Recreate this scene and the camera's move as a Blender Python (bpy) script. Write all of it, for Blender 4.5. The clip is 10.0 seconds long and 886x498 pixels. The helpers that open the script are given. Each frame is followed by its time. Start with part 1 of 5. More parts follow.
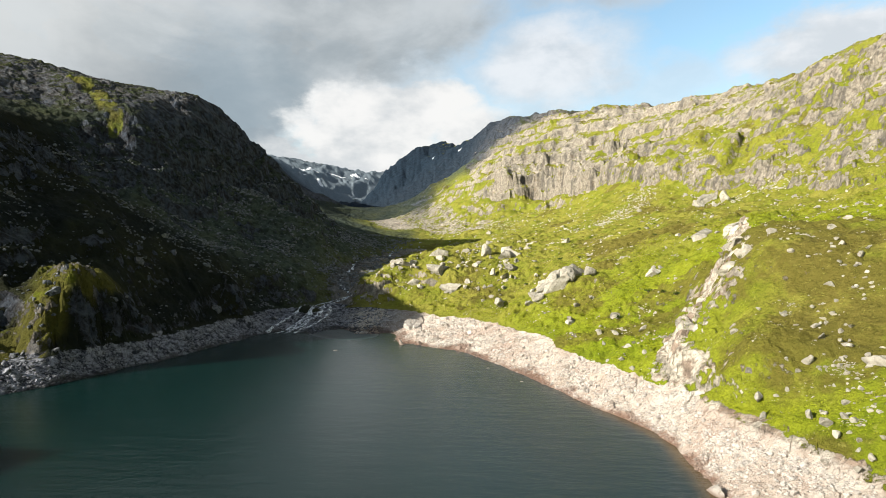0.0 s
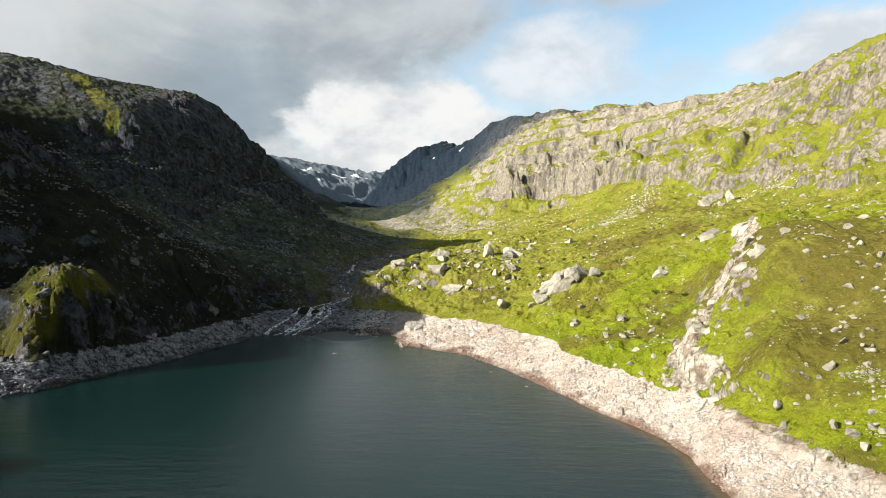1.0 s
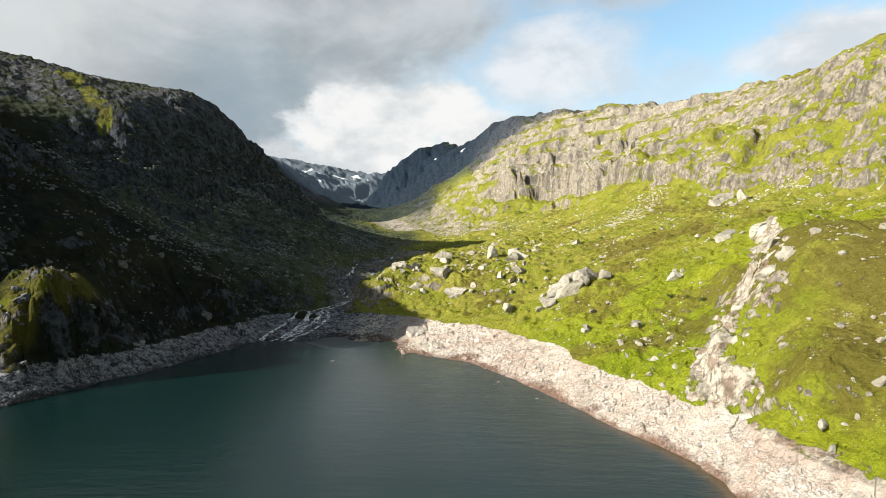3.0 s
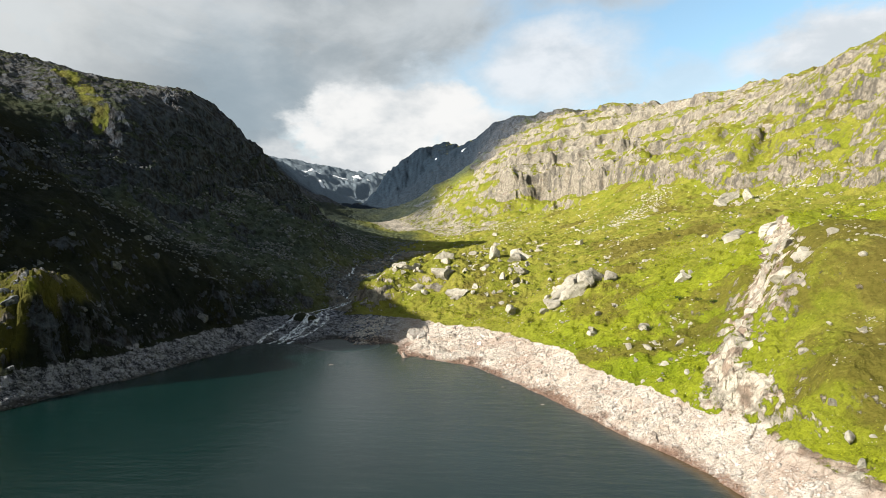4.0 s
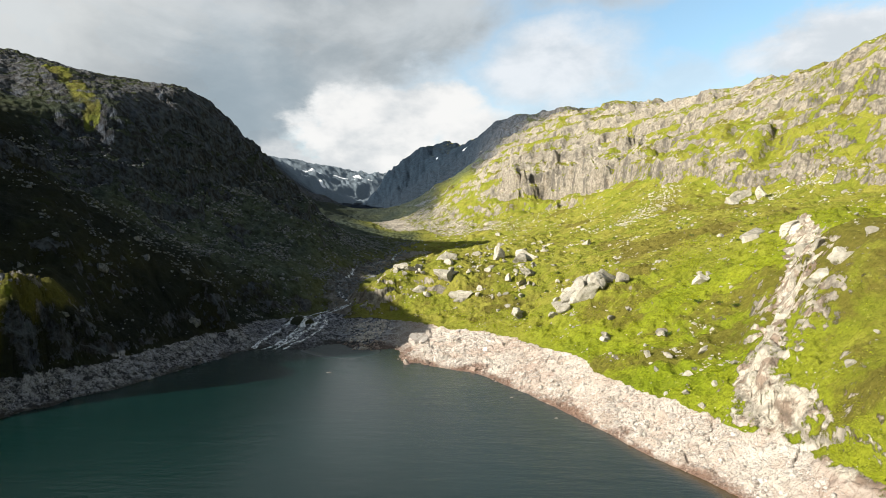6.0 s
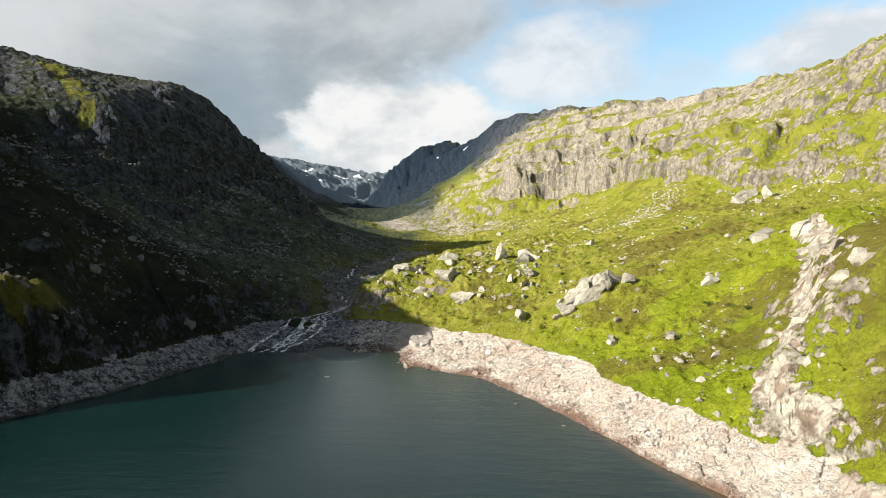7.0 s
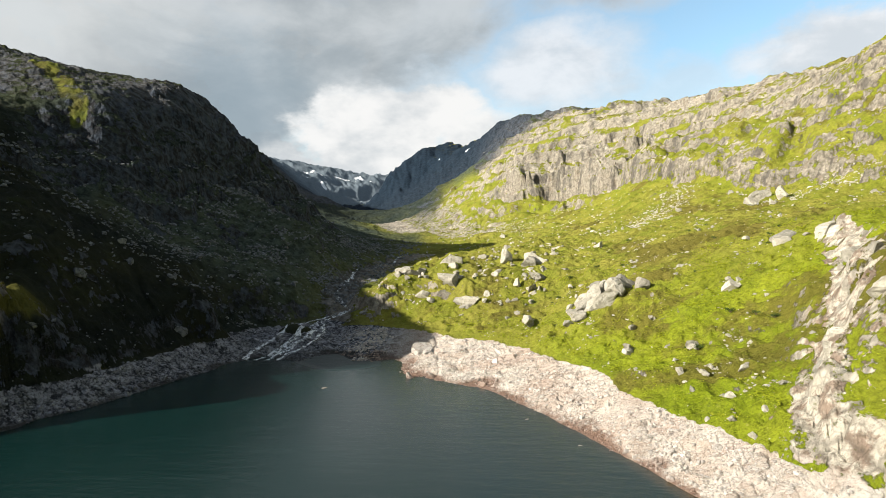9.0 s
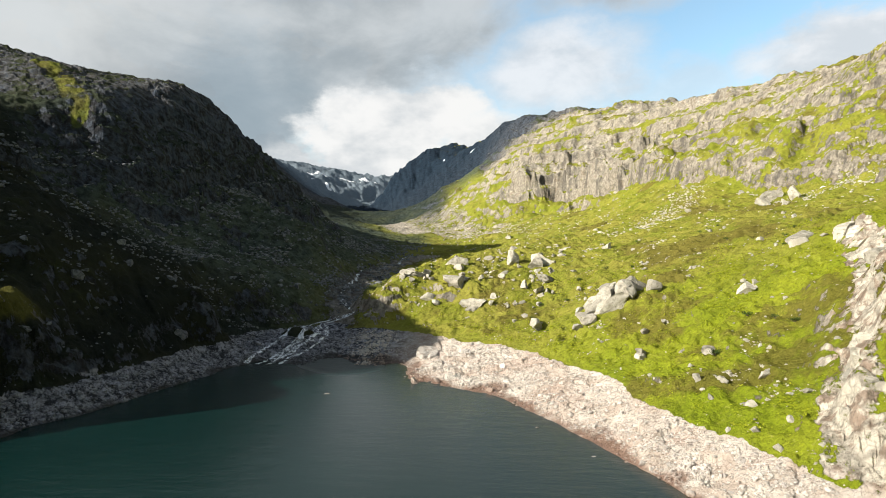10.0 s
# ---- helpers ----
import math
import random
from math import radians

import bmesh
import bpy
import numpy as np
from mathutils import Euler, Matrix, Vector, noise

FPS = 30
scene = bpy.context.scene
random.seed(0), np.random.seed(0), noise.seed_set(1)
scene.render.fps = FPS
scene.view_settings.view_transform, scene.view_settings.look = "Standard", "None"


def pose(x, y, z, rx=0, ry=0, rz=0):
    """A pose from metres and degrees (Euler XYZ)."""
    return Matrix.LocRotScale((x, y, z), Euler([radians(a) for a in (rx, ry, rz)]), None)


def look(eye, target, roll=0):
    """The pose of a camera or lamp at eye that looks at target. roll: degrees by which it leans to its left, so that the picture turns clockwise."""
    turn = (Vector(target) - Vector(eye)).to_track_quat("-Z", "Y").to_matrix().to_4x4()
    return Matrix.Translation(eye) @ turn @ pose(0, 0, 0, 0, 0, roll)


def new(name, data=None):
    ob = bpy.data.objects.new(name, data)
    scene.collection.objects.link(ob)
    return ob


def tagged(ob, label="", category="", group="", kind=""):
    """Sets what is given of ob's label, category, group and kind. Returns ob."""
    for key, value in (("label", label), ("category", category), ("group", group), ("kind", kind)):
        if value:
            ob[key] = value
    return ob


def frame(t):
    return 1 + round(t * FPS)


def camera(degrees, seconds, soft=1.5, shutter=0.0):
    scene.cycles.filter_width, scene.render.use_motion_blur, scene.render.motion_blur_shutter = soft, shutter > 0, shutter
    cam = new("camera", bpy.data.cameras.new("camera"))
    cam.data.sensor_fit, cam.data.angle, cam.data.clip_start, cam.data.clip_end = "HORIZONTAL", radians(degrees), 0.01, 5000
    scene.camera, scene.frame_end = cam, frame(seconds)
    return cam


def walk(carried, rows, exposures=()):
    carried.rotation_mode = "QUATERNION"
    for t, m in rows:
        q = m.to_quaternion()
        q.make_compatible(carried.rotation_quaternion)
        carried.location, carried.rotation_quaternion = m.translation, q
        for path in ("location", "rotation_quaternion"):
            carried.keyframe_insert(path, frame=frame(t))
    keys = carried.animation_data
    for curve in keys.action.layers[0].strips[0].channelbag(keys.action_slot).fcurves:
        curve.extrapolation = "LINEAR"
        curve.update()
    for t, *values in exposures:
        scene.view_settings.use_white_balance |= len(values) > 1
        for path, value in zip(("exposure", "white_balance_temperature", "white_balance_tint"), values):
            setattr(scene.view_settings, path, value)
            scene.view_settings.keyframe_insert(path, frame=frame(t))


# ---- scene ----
cam = camera(73.1, 10.0, soft=0.6)
PATH = [
    (0, (2.186, 0.435, 56.394), (2.056, 2.431, 56.381), 0.2),
    (0.5, (1.699, 4.356, 56.382), (1.568, 6.352, 56.371), 0.2),
    (1, (1.206, 8.253, 56.35), (1.073, 10.248, 56.338), 0.2),
    (1.5, (0.694, 12.193, 56.317), (0.56, 14.189, 56.307), 0.2),
    (2, (0.195, 16.118, 56.33), (0.059, 18.113, 56.321), 0.1),
    (2.5, (-0.323, 20.118, 56.412), (-0.46, 22.113, 56.404), 0.1),
    (4, (-2.121, 31.963, 56.767), (-2.26, 33.958, 56.76), 0.1),
    (4.5, (-2.752, 35.964, 56.827), (-2.892, 37.959, 56.82), 0.0),
    (5, (-3.395, 39.915, 56.882), (-3.535, 41.91, 56.875), 0.0),
    (5.5, (-4.065, 43.915, 56.951), (-4.206, 45.91, 56.944), 0.0),
    (7, (-5.87, 56.005, 57.323), (-6.013, 58.0, 57.315), 0.0),
    (7.5, (-6.461, 60.018, 57.408), (-6.605, 62.012, 57.401), 0.0),
    (8, (-7.094, 63.881, 57.514), (-7.24, 65.876, 57.509), -0.0),
    (8.5, (-7.737, 67.693, 57.621), (-7.884, 69.688, 57.618), -0.0),
    (9, (-8.298, 71.353, 57.713), (-8.446, 73.348, 57.712), -0.0),
    (9.5, (-8.882, 75.084, 57.769), (-9.035, 77.078, 57.77), -0.1),
    (10, (-9.545, 78.856, 57.775), (-9.708, 80.85, 57.778), -0.0),
]
SUN_AZ, SUN_EL = (-0.90, -0.435), 24.0  # where the sun stands over the lake, and its height in degrees
EXPOSURE = 1.06
walk(cam, [(t, look(eye, target, roll)) for t, eye, target, roll in PATH], exposures=[(0.0, EXPOSURE), (10.0, EXPOSURE)])


# ---- world, sun ----
class Nodes:
    """Short hand for a node tree."""

    def __init__(self, tree):
        self.t = tree
        tree.nodes.clear()

    def add(self, kind, ins=(), **props):
        n = self.t.nodes.new(kind)
        for k, v in props.items():
            if k == "blend":
                n.data_type, n.blend_type = "RGBA", v
            elif k == "op":
                n.operation = v
            elif k == "dims":
                n.noise_dimensions = v
            elif k == "feature":
                n.feature = v
            elif k == "clamp":
                n.clamp = v
            elif k == "attribute":
                n.attribute_name = v
            elif k == "sky":
                n.sky_type = v
            elif k == "interp":
                n.interpolation_type = v
        for k, v in (ins.items() if isinstance(ins, dict) else enumerate(ins)):
            if v is None:
                continue
            s = n.inputs[k]
            if isinstance(v, bpy.types.NodeSocket):
                self.t.links.new(v, s)
            else:
                s.default_value = v
        return n

    def math(self, op, a, b=0.0, c=0.0):
        return self.add("ShaderNodeMath", (a, b, c), op=op).outputs[0]

    def vec(self, op, a, b=(0, 0, 0)):
        n = self.add("ShaderNodeVectorMath", (a, b), op=op)
        return n.outputs["Value"] if op in ("DISTANCE", "DOT_PRODUCT", "LENGTH") else n.outputs[0]

    def ramp(self, v, a, b, lo=0.0, hi=1.0):
        return self.add("ShaderNodeMapRange", (v, a, b, lo, hi), interp="SMOOTHSTEP").outputs[0]

    def mix(self, f, a, b, blend="MIX"):
        n = self.add("ShaderNodeMix", blend=blend)
        for s, v in ((n.inputs[0], f), (n.inputs[6], a), (n.inputs[7], b)):
            if isinstance(v, bpy.types.NodeSocket):
                self.t.links.new(v, s)
            else:
                s.default_value = (*v, 1) if isinstance(v, tuple) and len(v) == 3 else v
        return n.outputs[2]

    def noise(self, p, scale, detail=4.0, rough=0.55, warp=0.0):
        return self.add("ShaderNodeTexNoise", {"Vector": p, "Scale": scale, "Detail": detail, "Roughness": rough, "Distortion": warp}).outputs["Fac"]

    def scaled(self, p, s):
        return self.vec("MULTIPLY", p, s)


sun_dir = Vector((SUN_AZ[0], SUN_AZ[1], 0)).normalized() * math.cos(radians(SUN_EL)) + Vector((0, 0, math.sin(radians(SUN_EL))))
sun = new("sun", bpy.data.lights.new("sun", "SUN"))
sun.data.energy, sun.data.angle, sun.data.color = 5.0, radians(0.55), (1.0, 0.93, 0.82)
sun.matrix_world = look(sun_dir * 1000, (0, 0, 0))

world = bpy.data.worlds.new("sky")
scene.world = world
world.use_nodes = True
w = Nodes(world.node_tree)
sky = w.add("ShaderNodeTexSky", sky="NISHITA")
sky.sun_disc, sky.sun_elevation, sky.sun_rotation = False, radians(SUN_EL), math.atan2(SUN_AZ[0], SUN_AZ[1])
sky.air_density, sky.dust_density = 1.0, 1.2
way = w.add("ShaderNodeTexCoord").outputs["Generated"]
# flatten the vault a little, so that clouds stretch towards the horizon
flat = w.scaled(way, (1.0, 1.0, 1.7))


def toward(az, el):
    """The direction az degrees right of the valley's line and el degrees up."""
    a, e = radians(az), radians(el)
    return (math.sin(a) * math.cos(e), math.cos(a) * math.cos(e), math.sin(e))


way_xyz = w.add("ShaderNodeSeparateXYZ", (way,)).outputs
ragged = w.add("ShaderNodeTexNoise", {"Vector": flat, "Scale": 9.0, "Detail": 9.0, "Roughness": 0.62}).outputs["Color"]
ragged = w.add("ShaderNodeSeparateXYZ", (w.vec("SUBTRACT", ragged, (0.5, 0.5, 0.5)),)).outputs
drift = w.add("ShaderNodeTexNoise", {"Vector": flat, "Scale": 3.0, "Detail": 3.0}).outputs["Color"]
drift = w.add("ShaderNodeSeparateXYZ", (w.vec("SUBTRACT", drift, (0.5, 0.5, 0.5)),)).outputs
azimuth = w.math("MULTIPLY", w.math("ARCTAN2", way_xyz[0], way_xyz[1]), 57.2958)
azimuth = w.math("ADD", azimuth, w.math("ADD", w.math("MULTIPLY", ragged[0], 9.0), w.math("MULTIPLY", drift[0], 6.0)))
height = w.math("MULTIPLY", w.math("ARCSINE", way_xyz[2]), 57.2958)
height = w.math("ADD", height, w.math("ADD", w.math("MULTIPLY", ragged[1], 7.0), w.math("MULTIPLY", drift[1], 4.0)))


def bank(az, el, wide, tall, soft=0.35, tilt=0.0):
    """One cloud or gap of the sky, an oval with half axes in degrees: 1 inside, 0 outside, with a ragged rim."""
    a, e = w.math("SUBTRACT", azimuth, az), w.math("SUBTRACT", height, el)
    e = w.math("SUBTRACT", e, w.math("MULTIPLY", a, tilt))
    a, e = w.math("DIVIDE", a, wide), w.math("DIVIDE", e, tall)
    d = w.math("SQRT", w.math("ADD", w.math("MULTIPLY", a, a), w.math("MULTIPLY", e, e)))
    return w.ramp(d, 1 + soft, 1 - soft)


def most(*parts):
    out = parts[0]
    for q in parts[1:]:
        out = w.math("MAXIMUM", out, q)
    return out


billow = w.noise(flat, 3.2, 8, 0.6, 0.3)
wisp = w.noise(flat, 9.0, 7, 0.6, 0.2)
# broken cloud all round, one heavy grey sheet over the west, a bright heap over the valley's head and thin veils in the east
cover = w.ramp(w.math("ADD", billow, w.math("MULTIPLY", wisp, 0.3)), 0.42, 0.72)
clear = most(bank(20.0, 15.0, 24.0, 12.0, 0.3), bank(2.0, 15.5, 4.0, 4.5, 0.5))
cover = w.math("MULTIPLY", w.math("MINIMUM", w.math("MULTIPLY", cover, 1.25), 1.0), w.math("SUBTRACT", 1.0, w.math("MULTIPLY", clear, 0.92)))
sheet = most(bank(-36.0, 22.0, 36.0, 17.0, 0.2), bank(-10.0, 24.0, 13.0, 8.5, 0.3), bank(10.0, 27.0, 12.0, 6.0, 0.4))
heap = most(bank(-13.6, 11.0, 4.2, 3.8, 0.3), bank(-9.4, 11.5, 6.3, 4.2, 0.35), bank(-4.6, 12.6, 4.8, 4.0, 0.45), bank(-10.5, 7.5, 8.5, 3.6, 0.4), bank(-1.0, 10.0, 5.0, 3.5, 0.5))
thin = most(w.math("MULTIPLY", bank(6.5, 16.0, 7.5, 4.6, 0.6), 0.88), w.math("MULTIPLY", bank(16.5, 13.5, 7.0, 2.6, 0.7), 0.55), w.math("MULTIPLY", bank(30.0, 15.8, 9.5, 2.8, 0.5, 0.12), 0.95), w.math("MULTIPLY", bank(6.0, 11.5, 6.0, 2.0, 0.8), 0.6))
cover = most(cover, w.math("MULTIPLY", sheet, 0.97), heap, thin)
grey = w.mix(w.ramp(w.vec("DOT_PRODUCT", way, toward(2.0, 14.0)), 0.45, 0.85), (0.26, 0.285, 0.31), (0.62, 0.65, 0.675))
tone = w.ramp(w.math("ADD", w.math("MULTIPLY", w.noise(flat, 4.5, 6, 0.55, 0.4), 0.7), w.math("MULTIPLY", wisp, 0.3)), 0.36, 0.64)
slate = w.mix(tone, (0.36, 0.405, 0.435), (0.58, 0.62, 0.645))
shade = w.mix(sheet, grey, slate)
shade = w.mix(w.math("MULTIPLY", bank(-23.0, 12.0, 5.5, 6.0, 0.6), 0.75), shade, (0.28, 0.355, 0.41))
shade = w.mix(w.math("MULTIPLY", bank(-40.0, 19.0, 9.0, 5.0, 0.7), 0.7), shade, (0.70, 0.72, 0.72))
shade = w.mix(thin, shade, w.mix(w.ramp(wisp, 0.35, 0.65), (0.66, 0.70, 0.74), (0.88, 0.89, 0.91)))
shade = w.mix(heap, shade, w.mix(w.ramp(w.math("ADD", w.noise(flat, 7.0, 7), w.math("MULTIPLY", bank(-12.0, 12.5, 10.0, 4.0, 0.8), 0.12)), 0.36, 0.62), (0.60, 0.64, 0.67), (0.90, 0.90, 0.89)))
blue = w.add("ShaderNodeBackground", (w.mix(1.0, sky.outputs[0], (0.92, 1.05, 0.98), "MULTIPLY"), 0.12)).outputs[0]
cloud = w.add("ShaderNodeBackground", (shade, 0.50)).outputs[0]
both = w.add("ShaderNodeMixShader", (cover, blue, cloud)).outputs[0]
w.add("ShaderNodeOutputWorld", (both,))


# ---- materials ----
def material(name):
    m = bpy.data.materials.new(name)
    m.use_nodes = True
    return m, Nodes(m.node_tree)


def finish(n, color, rough, height=None, strength=1.0, distance=0.3, spec=0.3, metal=0.0):
    ins = {"Base Color": color, "Roughness": rough, "Specular IOR Level": spec, "Metallic": metal}
    if height is not None:
        ins["Normal"] = n.add("ShaderNodeBump", {"Strength": strength, "Distance": distance, "Height": height}).outputs[0]
    n.add("ShaderNodeOutputMaterial", (n.add("ShaderNodeBsdfPrincipled", ins).outputs[0],))


def rock_color(n, p, z, lichen, cliff=0.0, buff=0.0):
    """Weathered gneiss: pale grey to buff, split by dark joints, washed pale below the high-water line, with shade and
    haze painted over.
    """
    bend = n.add("ShaderNodeTexNoise", {"Vector": p, "Scale": 0.25, "Detail": 4.0}).outputs["Color"]
    q = n.vec("ADD", p, n.scaled(n.vec("SUBTRACT", bend, (0.5, 0.5, 0.5)), (2.4, 2.4, 2.4)))
    wide = n.add("ShaderNodeTexVoronoi", {"Vector": n.scaled(q, (1, 1, 0.8)), "Scale": 0.10}, feature="DISTANCE_TO_EDGE").outputs["Distance"]
    tight = n.add("ShaderNodeTexVoronoi", {"Vector": n.scaled(q, (1, 1, 0.9)), "Scale": 0.33}, feature="DISTANCE_TO_EDGE").outputs["Distance"]
    joint = n.math("MINIMUM", n.ramp(wide, 0.0, 0.13, 0.15, 1.0), n.ramp(tight, 0.0, 0.14, 0.45, 1.0))
    joint = n.math("MAXIMUM", joint, n.ramp(n.noise(p, 0.05, 4), 0.56, 0.76))
    big = n.noise(p, 0.03, 5)
    fine = n.noise(p, 0.30, 9, 0.72)
    streak = n.noise(n.scaled(p, (1.0, 1.0, 0.75)), 0.12, 8, 0.7, 0.6)
    c = n.mix(n.ramp(big, 0.35, 0.65), (0.36, 0.325, 0.265), (0.525, 0.475, 0.395))
    c = n.mix(n.ramp(streak, 0.38, 0.56), n.mix(0.45, c, (0.14, 0.13, 0.11)), c)
    c = n.mix(n.ramp(fine, 0.38, 0.52), n.mix(0.55, c, (0.13, 0.12, 0.10)), c)
    c = n.mix(n.math("MULTIPLY", n.ramp(n.noise(p, 0.08, 7, 0.62), 0.54, 0.66), 0.7), c, (0.20, 0.145, 0.10))
    # the steepest faces get a darker colour for their shade, and water streaks
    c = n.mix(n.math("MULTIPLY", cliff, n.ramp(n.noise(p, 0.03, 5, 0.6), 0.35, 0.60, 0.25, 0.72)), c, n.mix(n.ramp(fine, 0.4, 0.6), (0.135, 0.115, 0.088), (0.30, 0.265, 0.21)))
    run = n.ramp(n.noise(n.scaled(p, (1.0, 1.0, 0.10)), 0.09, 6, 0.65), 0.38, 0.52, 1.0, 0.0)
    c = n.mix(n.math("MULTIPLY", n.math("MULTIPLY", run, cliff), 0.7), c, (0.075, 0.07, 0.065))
    # clean cream and rust-brown rock on the rib
    bleach = n.mix(n.ramp(n.noise(p, 0.13, 7, 0.65), 0.47, 0.57), (0.70, 0.64, 0.53), (0.34, 0.25, 0.19))
    bleach = n.mix(n.ramp(fine, 0.37, 0.51), n.mix(0.45, bleach, (0.16, 0.125, 0.09)), bleach)
    c = n.mix(n.math("MULTIPLY", buff, 0.8), c, bleach)
    c = n.mix(joint, n.mix(n.math("ADD", 0.42, n.math("MULTIPLY", buff, 0.15)), c, (0.06, 0.055, 0.045)), c)
    # the mountain's shade, put into the rock as a near-black blue-grey
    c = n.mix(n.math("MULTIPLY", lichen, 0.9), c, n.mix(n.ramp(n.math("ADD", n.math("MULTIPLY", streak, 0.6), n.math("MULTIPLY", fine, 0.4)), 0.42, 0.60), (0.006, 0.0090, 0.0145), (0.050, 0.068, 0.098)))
    # thin pale strata dipping along the western face
    dip = n.vec("DOT_PRODUCT", q, (0.50, 0.22, 0.84))
    strata = n.noise(n.vec("ADD", n.scaled(q, (0.05, 0.05, 0.05)), n.add("ShaderNodeCombineXYZ", (n.math("MULTIPLY", dip, 0.55), 0.0, 0.0)).outputs[0]), 1.0, 5, 0.65)
    c = n.mix(n.math("MULTIPLY", n.math("MULTIPLY", n.ramp(strata, 0.54, 0.68), lichen), 0.55), c, (0.115, 0.135, 0.165))
    # cloud shade over the valley's head, painted as darker, bluer stone
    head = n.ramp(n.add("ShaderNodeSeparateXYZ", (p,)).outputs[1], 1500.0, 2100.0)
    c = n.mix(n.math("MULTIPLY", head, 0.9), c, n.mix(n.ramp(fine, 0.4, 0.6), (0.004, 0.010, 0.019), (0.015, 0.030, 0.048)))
    # haze before the farthest wall, painted as paler bluish stone
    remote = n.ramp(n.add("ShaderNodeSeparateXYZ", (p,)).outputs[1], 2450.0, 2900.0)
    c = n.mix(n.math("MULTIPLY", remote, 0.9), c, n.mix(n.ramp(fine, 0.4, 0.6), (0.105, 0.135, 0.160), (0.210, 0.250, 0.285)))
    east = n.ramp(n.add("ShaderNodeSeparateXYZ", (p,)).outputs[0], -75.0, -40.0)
    pale = n.mix(n.ramp(n.noise(p, 0.09, 7, 0.6), 0.36, 0.60), (0.50, 0.415, 0.345), (0.66, 0.61, 0.54))
    pale = n.mix(n.ramp(fine, 0.34, 0.50), n.mix(0.5, pale, (0.25, 0.20, 0.165)), pale)
    slab = n.add("ShaderNodeTexVoronoi", {"Vector": n.scaled(q, (1, 1.5, 1.2)), "Scale": 0.22}, feature="DISTANCE_TO_EDGE").outputs["Distance"]
    crack = n.math("MULTIPLY", n.ramp(slab, 0.0, 0.10, 1.0, 0.0), n.ramp(n.noise(p, 0.06, 4), 0.42, 0.58))
    pale = n.mix(n.math("MULTIPLY", n.ramp(n.noise(p, 0.045, 7, 0.66), 0.48, 0.60), 0.55), pale, (0.38, 0.255, 0.19))
    pale = n.mix(n.math("MULTIPLY", crack, 0.35), pale, (0.11, 0.075, 0.055))
    # western shore: its shade put into a darker, greyer ground colour
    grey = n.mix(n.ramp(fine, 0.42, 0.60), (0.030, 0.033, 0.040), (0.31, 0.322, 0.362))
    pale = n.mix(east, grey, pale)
    wash = n.ramp(n.math("ADD", z, n.math("MULTIPLY", n.math("SUBTRACT", n.noise(p, 0.2, 4), 0.5), 2.0)), 11.4, 10.2)
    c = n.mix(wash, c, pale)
    damp = n.ramp(n.math("ADD", z, n.math("MULTIPLY", n.math("SUBTRACT", n.noise(p, 0.055, 5), 0.5), 9.0)), 2.0, 0.0)
    c = n.mix(n.math("MULTIPLY", damp, 0.9), c, n.mix(east, (0.045, 0.043, 0.042), n.mix(fine, (0.13, 0.075, 0.052), (0.30, 0.19, 0.14))))
    return c, fine, streak


